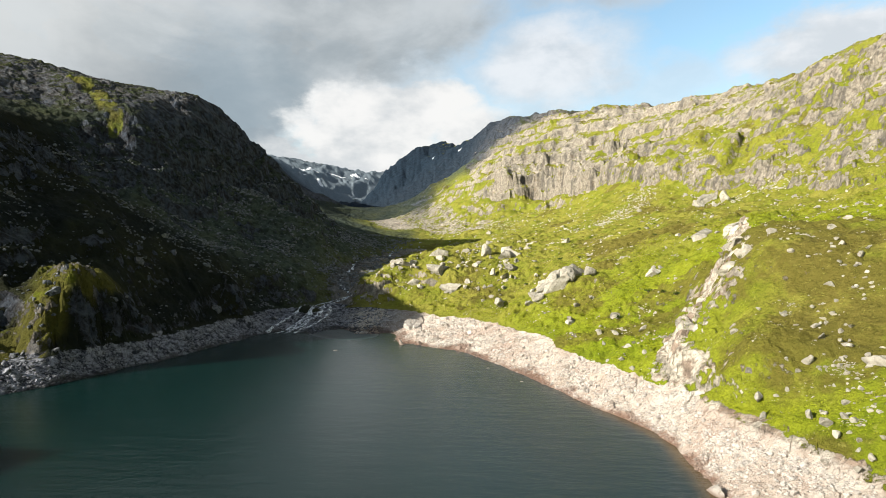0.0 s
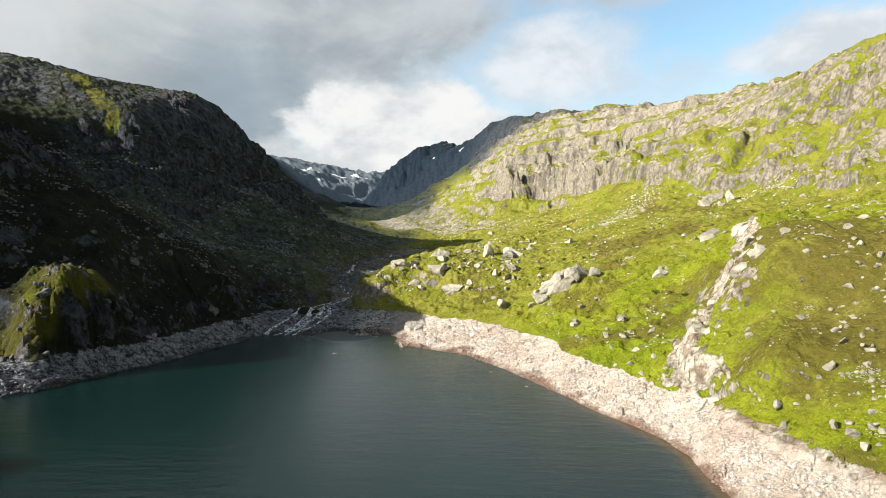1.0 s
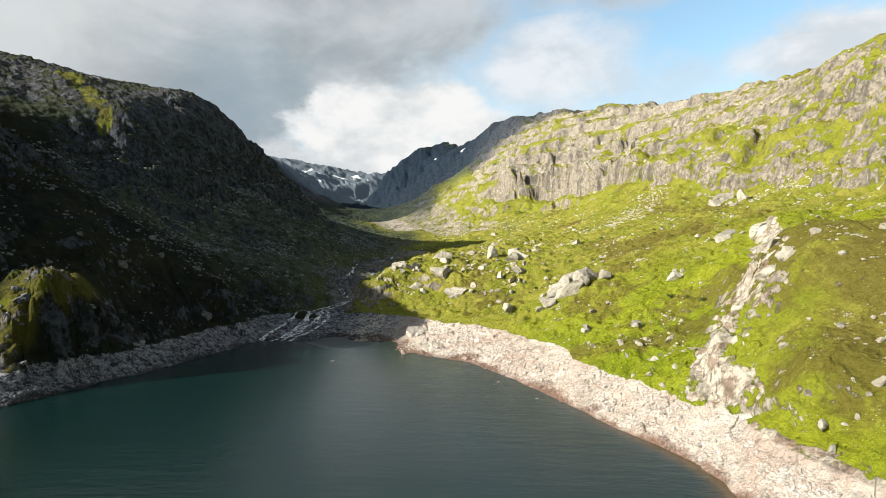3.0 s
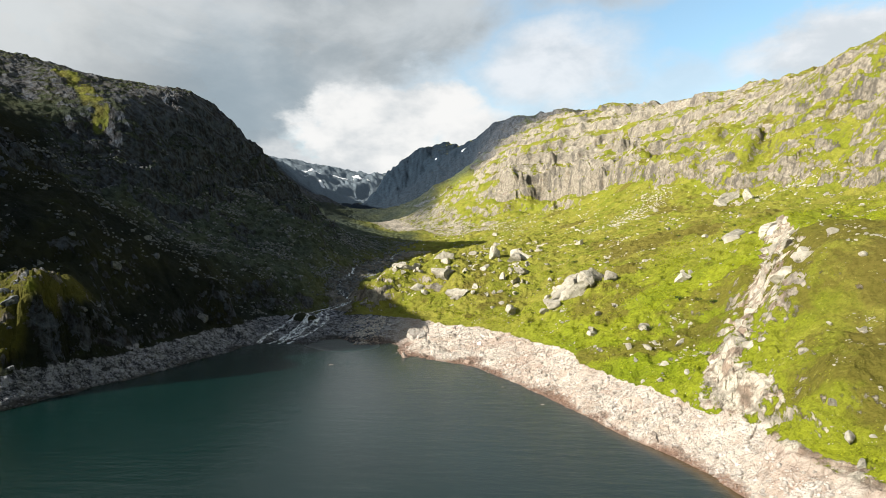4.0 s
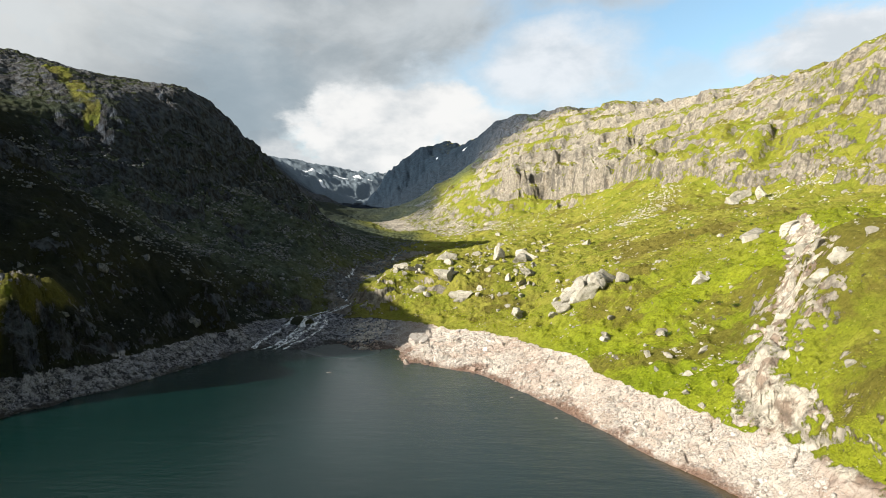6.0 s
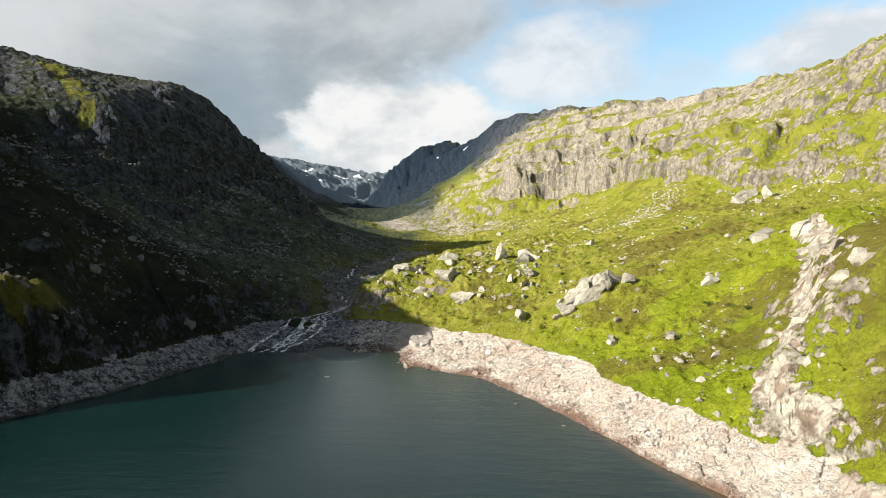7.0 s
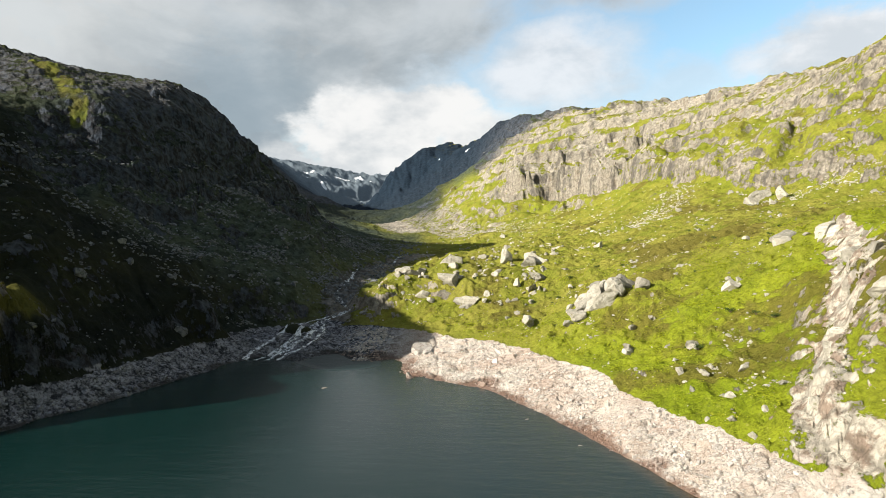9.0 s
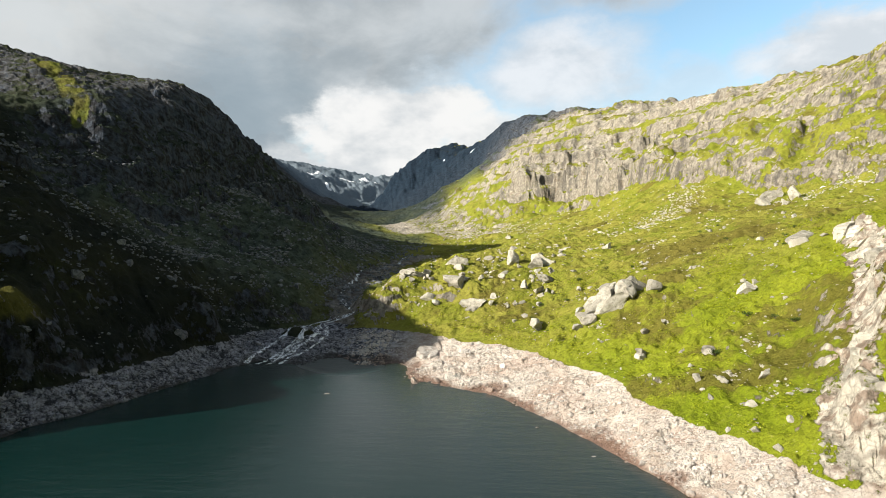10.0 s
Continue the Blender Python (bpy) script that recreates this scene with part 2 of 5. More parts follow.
def ground_material():
    m, n = material("hillside")
    geo = n.add("ShaderNodeNewGeometry")
    p = geo.outputs["Position"]
    z = n.add("ShaderNodeSeparateXYZ", (p,)).outputs[2]
    rock = n.add("ShaderNodeAttribute", attribute="rock").outputs["Fac"]
    heath = n.add("ShaderNodeAttribute", attribute="heath").outputs["Fac"]
    lichen = n.add("ShaderNodeAttribute", attribute="lichen").outputs["Fac"]
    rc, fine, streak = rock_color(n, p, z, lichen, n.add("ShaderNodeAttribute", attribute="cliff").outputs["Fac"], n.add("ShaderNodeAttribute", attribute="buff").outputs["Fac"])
    mid = n.noise(p, 0.16, 9, 0.74)
    tuft = n.noise(p, 0.85, 7, 0.75)
    olive = n.add("ShaderNodeAttribute", attribute="olive").outputs["Fac"]
    g = n.mix(n.ramp(n.noise(p, 0.03, 5, 0.6), 0.36, 0.62), (0.198, 0.252, 0.012), (0.278, 0.315, 0.021))
    g = n.mix(olive, g, n.mix(n.ramp(n.noise(p, 0.045, 6, 0.65), 0.38, 0.60), (0.190, 0.204, 0.027), (0.288, 0.262, 0.054)))
    g = n.mix(n.ramp(mid, 0.32, 0.66), n.mix(0.38, g, (0.095, 0.110, 0.014)), g)
    g = n.mix(n.math("MULTIPLY", n.ramp(n.math("ADD", n.math("MULTIPLY", heath, 0.23), n.noise(p, 0.05, 7, 0.68)), 0.56, 0.70), 0.78), g, (0.128, 0.104, 0.026))
    g = n.mix(n.ramp(tuft, 0.38, 0.54), n.mix(0.42, g, (0.070, 0.078, 0.010)), g)
    g = n.mix(n.math("MULTIPLY", n.ramp(n.noise(p, 0.5, 6, 0.7), 0.58, 0.68), 0.5), g, (0.36, 0.35, 0.09))
    # turf colours with the western shade put in, blackest on the near slope
    shaded_turf = n.mix(n.ramp(mid, 0.36, 0.62), (0.016, 0.024, 0.022), (0.066, 0.085, 0.072))
    shaded_turf = n.mix(n.math("MULTIPLY", heath, 0.92), shaded_turf, n.mix(mid, (0.003, 0.0045, 0.005), (0.012, 0.016, 0.014)))
    g = n.mix(n.math("MULTIPLY", lichen, n.ramp(n.noise(p, 0.022, 4), 0.34, 0.70, 0.99, 0.90)), g, shaded_turf)
    # bare stone where the ground is steep, with a ragged edge of turf
    edge = n.math("ADD", rock, n.math("MULTIPLY", n.math("SUBTRACT", n.noise(p, 0.09, 10, 0.75), 0.5), 2.1))
    bare = n.ramp(edge, 0.44, 0.52)
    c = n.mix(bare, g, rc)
    hr = n.math("ADD", n.math("MULTIPLY", streak, 1.5), n.math("MULTIPLY", fine, 1.9))
    hg = n.math("ADD", n.math("MULTIPLY", tuft, 0.7), n.math("MULTIPLY", mid, 1.6))
    h = n.math("ADD", n.math("MULTIPLY", hr, bare), n.math("MULTIPLY", hg, n.math("SUBTRACT", 1.0, bare)))
    finish(n, c, 0.95, h, 1.0, 1.4, 0.05)
    return m


def stone_material(name="stone"):
    """Loose blocks of the same gneiss: clean pale faces, bleached on the shore; in the west their shade is put into a
    dark grey.
    """
    m, n = material(name)
    p = n.add("ShaderNodeNewGeometry").outputs["Position"]
    xyz = n.add("ShaderNodeSeparateXYZ", (p,)).outputs
    fine = n.noise(p, 0.55, 9, 0.74)
    spot = n.noise(p, 0.22, 6, 0.65)
    c = n.mix(n.ramp(spot, 0.35, 0.62), (0.40, 0.37, 0.30), (0.57, 0.535, 0.45))
    c = n.mix(n.ramp(fine, 0.36, 0.50), n.mix(0.45, c, (0.13, 0.12, 0.10)), c)
    c = n.mix(n.ramp(xyz[2], 10.8, 9.6), c, n.mix(n.ramp(fine, 0.36, 0.5), (0.42, 0.355, 0.30), (0.67, 0.62, 0.56)))
    c = n.mix(n.math("MULTIPLY", n.ramp(n.noise(p, 0.5, 5, 0.6), 0.60, 0.70), n.ramp(xyz[2], 11, 12, 0.0, 0.75)), c, (0.16, 0.155, 0.05))
    # western stones carry the mountain's shade in their base colour
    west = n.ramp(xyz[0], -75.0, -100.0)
    shade_grey = n.mix(n.ramp(fine, 0.34, 0.58), (0.050, 0.056, 0.062), (0.240, 0.255, 0.270))
    shade_grey = n.mix(n.ramp(xyz[2], 10.8, 9.6), shade_grey, n.mix(n.ramp(fine, 0.36, 0.62), (0.05, 0.054, 0.064), (0.38, 0.395, 0.44)))
    c = n.mix(west, c, shade_grey)
    damp = n.ramp(n.math("ADD", xyz[2], n.math("MULTIPLY", n.math("SUBTRACT", n.noise(p, 0.055, 5), 0.5), 9.0)), 2.0, 0.0)
    c = n.mix(n.math("MULTIPLY", damp, 0.75), c, n.mix(west, (0.27, 0.175, 0.13), (0.06, 0.058, 0.058)))
    rnd = n.add("ShaderNodeNewGeometry").outputs["Random Per Island"]
    own = n.add("ShaderNodeObjectInfo").outputs["Random"]
    v = n.math("ADD", 0.58, n.math("MULTIPLY", n.math("FRACT", n.math("ADD", rnd, own)), 0.4))
    c = n.mix(1.0, c, n.add("ShaderNodeCombineColor", (v, v, v)).outputs[0], "MULTIPLY")
    finish(n, c, 0.9, n.math("ADD", n.math("MULTIPLY", fine, 1.5), spot), 0.9, 0.8, 0.12)
    return m


def water_material():
    m, n = material("lake_water")
    p = n.add("ShaderNodeNewGeometry").outputs["Position"]
    shallow = n.add("ShaderNodeAttribute", attribute="shallow").outputs["Fac"]
    c = n.mix(n.ramp(n.noise(p, 0.012, 3), 0.35, 0.65), (0.0014, 0.0128, 0.0116), (0.0019, 0.0162, 0.0145))
    c = n.mix(n.ramp(shallow, 0.15, 1.0), c, (0.085, 0.055, 0.024))
    ripple = n.noise(n.scaled(p, (0.60, 1.0, 1.0)), 0.8, 5, 0.65)
    swell = n.noise(n.scaled(p, (0.3, 1.0, 1.0)), 0.12, 3)
    calm = n.ramp(n.noise(n.scaled(p, (1.0, 0.35, 1.0)), 0.02, 3), 0.40, 0.62, 0.75, 1.0)
    still = n.add("ShaderNodeAttribute", attribute="calm").outputs["Fac"]
    calm = n.math("MULTIPLY", calm, n.ramp(still, 0.1, 0.6, 1.0, 1.6))
    wave = n.noise(n.scaled(p, (0.35, 1.0, 1.0)), 0.34, 4, 0.6)
    h = n.math("MULTIPLY", n.math("ADD", n.math("ADD", n.math("MULTIPLY", ripple, 0.4), n.math("MULTIPLY", wave, 1.1)), n.math("MULTIPLY", swell, 1.2)), calm)
    finish(n, c, n.ramp(still, 0.1, 0.6, 0.24, 0.50), h, 0.45, 0.30, 0.48)
    m.node_tree.nodes["Principled BSDF"].inputs["IOR"].default_value = 1.33
    return m


def stream_material():
    m, n = material("stream_water")
    p = n.add("ShaderNodeNewGeometry").outputs["Position"]
    foam = n.ramp(n.noise(n.scaled(p, (1.0, 0.6, 1.0)), 0.7, 8, 0.75), 0.41, 0.57)
    c = n.mix(foam, (0.05, 0.062, 0.066), (0.62, 0.66, 0.69))
    finish(n, c, n.ramp(foam, 0, 1, 0.12, 0.7), n.noise(p, 1.6, 5), 0.6, 0.25, 0.5)
    return m


def plant_material(name, dark, light):
    m, n = material(name)
    p = n.add("ShaderNodeNewGeometry").outputs["Position"]
    rnd = n.add("ShaderNodeNewGeometry").outputs["Random Per Island"]
    c = n.mix(rnd, dark, light)
    c = n.mix(n.math("MULTIPLY", n.ramp(n.noise(p, 0.05, 4), 0.5, 0.7), 0.5), c, (0.13, 0.11, 0.03))
    finish(n, c, 0.8, spec=0.1)
    return m


GROUND = ground_material()
STONE = stone_material()
LAKE = water_material()
STREAM = stream_material()


def snow_material():
    m, n = material("old_snow")
    p = n.add("ShaderNodeNewGeometry").outputs["Position"]
    c = n.mix(n.ramp(n.noise(p, 0.08, 6, 0.65), 0.35, 0.6), (0.66, 0.68, 0.70), (0.86, 0.88, 0.90))
    finish(n, c, 0.6, n.noise(p, 0.2, 6), 0.4, 0.6, 0.2)
    return m


SNOW = snow_material()
LEAF_SHRUB = plant_material("willow_leaf", (0.022, 0.045, 0.008), (0.07, 0.105, 0.018))


def bark_material():
    m, n = material("bark")
    p = n.add("ShaderNodeNewGeometry").outputs["Position"]
    c = n.mix(n.noise(p, 6.0, 5), (0.06, 0.045, 0.03), (0.16, 0.13, 0.10))
    finish(n, c, 0.9, n.noise(p, 9.0, 4), 0.5, 0.05, 0.1)
    return m


BARK = bark_material()


# ---- the land: its shores, ridges and valley lines, in metres, partly placed to fit the camera's view ----
WATERLINE = [(-330, -350), (-262, -60), (-225, 90), (-190, 180), (-176, 211), (-165, 240), (-159, 252), (-151, 285), (-143, 330),
             (-134, 368), (-125, 381), (-114, 374), (-106, 372), (-101, 386), (-95, 393), (-86, 391), (-77, 377), (-66, 375), (-57, 381), (-51, 369), (-46, 342), (-26, 329), (-6, 314), (13, 278), (33, 234),
             (47, 202), (57, 172), (57, 150), (56, 137), (62, 100), (80, 40), (105, -60), (130, -250), (60, -420), (-120, -480), (-280, -430), (-330, -350)]
HIGH_WATER = [(-345, -350), (-280, -60), (-243, 90), (-203, 195), (-184, 232), (-170, 266), (-162, 300), (-156, 345), (-154, 395),
              (-146, 430), (-128, 452)]
HIGH_WATER_EAST = [(-78, 440), (-51, 418), (-29, 397), (3, 372), (33, 310), (38, 272), (50, 238), (62, 207), (66, 172), (70, 153), (76, 134), (86, 112),
                   (98, 40), (125, -60), (150, -250), (70, -440)]
LAKE_BED = [(-110, 250, -9), (-80, 310, -8), (-30, 230, -9), (-100, 120, -14), (-10, 60, -14), (-90, -120, -16), (0, -260, -14), (10, 130, -11), (-120, -320, -12), (-95, 352, -3)]
DELTA = [(-114, 392, 2.2), (-92, 406, 2.6), (-74, 396, 2.6), (-112, 425, 7), (-84, 420, 6)]
STREAM_BED = [(-112, 440, 9), (-108, 462, 13), (-113, 500, 22), (-120, 570, 30), (-106, 700, 43), (-84, 780, 50), (-137, 900, 66), (-176, 1150, 92), (-303, 1500, 120)]
WEST_CREST = [(-514, 610, 258), (-476, 610, 252), (-418, 590, 229), (-390, 568, 220), (-366, 575, 211), (-345, 610, 214), (-314, 640, 219),
              (-297, 660, 212), (-287, 675, 202), (-277, 700, 187), (-267, 720, 173), (-255, 735, 159), (-242, 750, 144), (-235, 765, 127), (-228, 780, 110), (-222, 800, 94)]
WEST_FACE = [(-277, 335, 90), (-310, 420, 111), (-299, 470, 117), (-265, 490, 106), (-243, 560, 101), (-217, 605, 104), (-196, 640, 84), (-300, 360, 122), (-383, 505, 179),
             (-299, 514, 168), (-278, 532, 144), (-350, 535, 192), (-294, 604, 200), (-272, 685, 176), (-248, 604, 116), (-247, 373, 88)]
WEST_FOOT = [(-209, 319, 60), (-209, 310, 52), (-188, 330, 40), (-162, 324, 30), (-160, 380, 34), (-155, 440, 34), (-140, 490, 36), (-232, 482, 65), (-180, 545, 64), (-150, 600, 52),
             (-160, 590, 76), (-150, 750, 60), (-119, 414, 14)]
# the outer points are unseen ground, set high or low to steer shadows
WEST_KNOLL_AND_RIDGE = [(-187, 273, 47), (-181, 263, 41), (-178, 253, 31), (-180, 243, 20), (-195, 250, 28), (-201, 263, 37), (-205, 246, 23), (-192, 238, 14), (-216, 256, 31), (-226, 240, 22), (-172, 262, 13), (-169, 273, 15),
              (-238, 273, 70), (-226, 291, 56), (-213, 286, 46), (-260, 212, 22), (-298, 220, 34), (-335, 248, 155), (-322, 278, 141), (-285, 292, 100), (-375, 320, 168), (-356, 392, 156), (-345, 455, 148)]
KNOB = [(-80, 480, 35), (-72, 510, 42), (-56, 540, 48), (-30, 580, 55), (10, 690, 66), (-26, 560, 52), (-50, 470, 26), (-55, 440, 13), (-92, 500, 26), (-88, 560, 34), (-60, 620, 42), (-30, 690, 48), (0, 780, 56)]
VALLEY = [(-285, 1100, 108), (-231, 1050, 95), (-458, 1900, 165), (-443, 2300, 190), (-86, 1000, 68), (-156, 1250, 97), (-53, 1100, 92), (8, 900, 80),
          (-216, 1500, 121), (-274, 1900, 172), (-200, 950, 80)]
EAST_CREST = [(410, 400, 248), (362, 560, 248), (358, 610, 247), (341, 652, 243), (353, 760, 255), (353, 860, 268), (358, 980, 294), (353, 1100, 311), (329, 1280, 345),
              (270, 1400, 372), (207, 1500, 386), (161, 1600, 400), (76, 1700, 410), (16, 1850, 430), (0, 1960, 438), (60, 2100, 440)]
EAST_SPUR = [(-14, 1890, 418), (-62, 1880, 285), (-58, 1780, 262), (10, 1680, 330), (-45, 1500, 228), (-139, 1600, 218), (-216, 1500, 150), (-40, 1350, 202), (35, 1300, 245), (-180, 1700, 190)]
EAST_CLIFF = [(85, 1150, 202), (154, 1110, 200), (222, 970, 186), (238, 838, 172), (300, 745, 198), (274, 672, 170), (316, 609, 198), (294, 542, 136), (300, 430, 122)]
EAST_CLIFF_FOOT = [(29, 1050, 110), (103, 1100, 140), (180, 960, 145), (216, 711, 136), (198, 710, 126), (188, 805, 138), (207, 575, 98), (248, 560, 106), (232, 535, 102), (256, 480, 100), (262, 400, 98)]
BENCH = [(33, 700, 67), (64, 620, 65), (139, 700, 95), (130, 560, 76), (152, 470, 76), (153, 362, 69), (78, 547, 60), (27, 494, 43), (50, 382, 34), (100, 350, 42),
         (130, 400, 60), (58, 265, 14.5), (47, 278, 14.5), (20, 400, 18), (-11, 430, 19), (-30, 470, 34), (91, 285, 26), (70, 330, 28)]
EAST_KNOLL = [(122, 270, 61), (127, 250, 64), (140, 235, 63), (160, 215, 63), (101, 231, 50), (108, 220, 51.5), (104, 218, 46), (86, 243, 27), (95, 253, 35), (107, 270, 48), (74, 215, 19), (98, 188, 31), (110, 196, 36), (84, 184, 28), (89, 173, 24.5), (84, 168, 16.5), (112, 165, 30), (75, 192, 13), (90, 128, 19),
              (180, 290, 70), (200, 350, 78), (125, 120, 38)]
# unseen ground, its western heights chosen to cast or spare shade
HIDDEN = [(-600, 300, 195), (-470, 150, 70), (-440, 95, 85), (-420, -10, 160), (-380, -250, 110), (-430, 420, 175), (-620, 760, 262), (-470, 880, 210), (-430, 1050, 155), (-540, 1400, 225), (-720, 1800, 380),
          (-1000, 2100, 470), (560, 600, 235), (620, 1100, 280), (500, 1600, 340), (240, 1900, 360), (260, 250, 95), (220, 100, 90), (190, -50, 80), (240, -250, 90), (450, 100, 200), (-120, -620, 70), (120, -600, 80),
          (-1300, 1200, 480), (-900, 300, 330), (-262, 880, 88), (-300, 980, 112), (-350, 1200, 138), (-420, 1550, 165)]
# far walls at guessed depths, turned away from the sun to darken them
FAR_WALL = [(-1007, 2600, 470), (-983, 2750, 448), (-954, 3050, 415), (-907, 3200, 424), (-867, 3350, 440), (-792, 3600, 496), (-698, 3850, 500), (-300, 3950, 500)]
FAR_FOOT = [(-736, 2250, 186), (-720, 2500, 210), (-670, 2850, 245), (-620, 3200, 280), (-420, 2700, 250), (-480, 3400, 320)]
DARK_WALL = [(-355, 2130, 310), (-313, 2200, 366), (-244, 2350, 404), (-164, 2480, 434), (-87, 2620, 470), (100, 2800, 500)]
DARK_FOOT = [(-345, 2030, 208), (-300, 2280, 250), (-175, 2440, 330), (-420, 2150, 205)]
RIM = [(0, 4500, 560), (-1500, 3600, 640), (1600, 2600, 520), (-2400, 1500, 600), (2400, 0, 420), (-2400, -400, 420), (0, -2400, 320), (1700, -1800, 350), (-1800, -2000, 380), (2600, 3800, 520), (-3000, 3800, 620),
       (4600, 0, 450), (-4600, 0, 450), (0, -4600, 420), (3300, -3300, 430), (-3300, -3300, 430)]


def along(line, step, z=None):
    """Points every step metres along a line."""
    out = []
    for a, b in zip(line, line[1:]):
        k = max(1, int(math.dist(a[:2], b[:2]) / step))
        for i in range(k):
            f = i / k
            out.append((a[0] + (b[0] - a[0]) * f, a[1] + (b[1] - a[1]) * f, z if z is not None else a[2] + (b[2] - a[2]) * f))
    return out + [(line[-1][0], line[-1][1], z if z is not None else line[-1][2])]


LAND_POINTS = along(WATERLINE, 18, 0.0) + along(HIGH_WATER, 18, 9.0) + along(HIGH_WATER_EAST, 18, 9.0) + LAKE_BED + DELTA + along(STREAM_BED, 50)
LAND_POINTS += along(WEST_CREST, 40) + WEST_FACE + WEST_FOOT + WEST_KNOLL_AND_RIDGE + KNOB + VALLEY + along(EAST_CREST, 60) + EAST_SPUR + EAST_CLIFF + EAST_CLIFF_FOOT + BENCH + EAST_KNOLL + HIDDEN + along(FAR_WALL, 90) + FAR_FOOT + along(DARK_WALL, 70) + DARK_FOOT + RIM
_seen, _keep = set(), []
for q in LAND_POINTS:
    cell = (round(q[0] / 4), round(q[1] / 4))
    if cell not in _seen:
        _seen.add(cell)
        _keep.append(q)
KP = np.array(_keep, float)
SOFT = 5.0


def _solve():
    """A surface without creases through the land's points, many set to fit the camera's view (multiquadric
    interpolation, slightly relaxed).
    """
    d = np.sqrt(((KP[:, None, :2] - KP[None, :, :2]) ** 2).sum(2) + SOFT * SOFT)
    k = len(KP)
    a = np.zeros((k + 1, k + 1))
    a[:k, :k] = d - 0.6 * np.eye(k)
    a[:k, k] = a[k, :k] = 1
    return np.linalg.solve(a, np.append(KP[:, 2], 0))


WEIGHTS = _solve()


def base_height(x, y):
    """Smooth height and steepness at arrays of places."""
    fx, fy = np.ravel(x).astype(float), np.ravel(y).astype(float)
    h, gx, gy = np.empty(fx.size), np.empty(fx.size), np.empty(fx.size)
    c, kx, ky = WEIGHTS[:-1], KP[:, 0], KP[:, 1]
    for i in range(0, fx.size, 512):
        cx, cy = fx[i:i + 512], fy[i:i + 512]
        r = np.sqrt((cx[:, None] - kx) ** 2 + (cy[:, None] - ky) ** 2 + SOFT * SOFT)
        h[i:i + 512] = r @ c + WEIGHTS[-1]
        r = 1 / r
        t = r @ c
        gx[i:i + 512] = cx * t - r @ (c * kx)
        gy[i:i + 512] = cy * t - r @ (c * ky)
    return h.reshape(np.shape(x)), np.hypot(gx, gy).reshape(np.shape(x))


_perm = np.random.RandomState(7).permutation(512)
_perm = np.concatenate([_perm, _perm]).astype(np.int64)
_ang = np.random.RandomState(9).rand(512) * 2 * np.pi
_grx, _gry = np.cos(_ang).astype(np.float32), np.sin(_ang).astype(np.float32)


def perlin(x, y):
    xi, yi = np.floor(x), np.floor(y)
    fx, fy = (x - xi).astype(np.float32), (y - yi).astype(np.float32)
    xi, yi = xi.astype(np.int64) & 511, yi.astype(np.int64) & 511
    u, v = fx * fx * fx * (fx * (fx * 6 - 15) + 10), fy * fy * fy * (fy * (fy * 6 - 15) + 10)

    def g(i, j):
        k = _perm[_perm[(xi + i) & 511] + ((yi + j) & 511)]
        return _grx[k] * (fx - i) + _gry[k] * (fy - j)

    a, b = g(0, 0), g(0, 1)
    a, b = a + (g(1, 0) - a) * u, b + (g(1, 1) - b) * u
    return (a + (b - a) * v) * 1.5


def fbm(x, y, size, octaves, gain=0.5, seed=0):
    out, amp, total = 0, 1.0, 0.0
    for i in range(octaves):
        s = 2.03 ** i / size
        out = out + amp * perlin(x * s + 17.3 * (i + seed), y * s - 9.1 * (i + seed))
        total += amp
        amp *= gain
    return out / total


def ridged(x, y, size, octaves, seed=0):
    out, amp, total = 0, 1.0, 0.0
    for i in range(octaves):
        s = 2.1 ** i / size
        out = out + amp * (1 - 2.2 * np.abs(perlin(x * s + 31.7 * (i + seed), y * s + 5.3 * (i + seed))))
        total += amp
        amp *= 0.5
    return out / total


def blocks(x, y, size, seed, wide=1.0):
    """Ground broken by joints into blocks: a height between -1 and 1 for each block, and how near its joint is."""
    u, v = (0.82 * x + 0.57 * y) / size, (-0.57 * x + 0.82 * y) / (size * wide)
    ui, vi = np.floor(u).astype(np.int64), np.floor(v).astype(np.int64)
    d1, d2, own = np.full(u.shape, 9.0), np.full(u.shape, 9.0), np.zeros(u.shape)
    for i in (-1, 0, 1):
        for j in (-1, 0, 1):
            k = _perm[_perm[(ui + i + seed * 13) & 511] + ((vi + j + seed * 7) & 511)]
            d = np.hypot(u - ui - i - 0.5 - 0.42 * _grx[k], v - vi - j - 0.5 - 0.42 * _gry[k])
            near = d < d1
            d2 = np.where(near, d1, np.minimum(d2, d))
            own = np.where(near, k / 255.5 - 1, own)
            d1 = np.where(near, d, d1)
    return own, 1 - np.clip((d2 - d1) / 0.22, 0, 1)


def smooth(a, b, v):
    t = np.clip((v - a) / (b - a), 0, 1)
    return t * t * (3 - 2 * t)


def terrace(h, size, warp, lo, hi):
    """What must be added to h to break it into ledges of that height."""
    u = (h + warp) / size
    f = u - np.floor(u)
    return size * (smooth(lo, hi, f) - f)


def near_line(x, y, line, width):
    """1 on a line, falling to 0 at width metres from it."""
    best = np.full(x.shape, 1e9)
    for a, b in zip(line, line[1:]):
        dx, dy = b[0] - a[0], b[1] - a[1]
        f = np.clip(((x - a[0]) * dx + (y - a[1]) * dy) / (dx * dx + dy * dy), 0, 1)
        best = np.minimum(best, np.hypot(x - a[0] - f * dx, y - a[1] - f * dy))
    return smooth(width, 0, best)


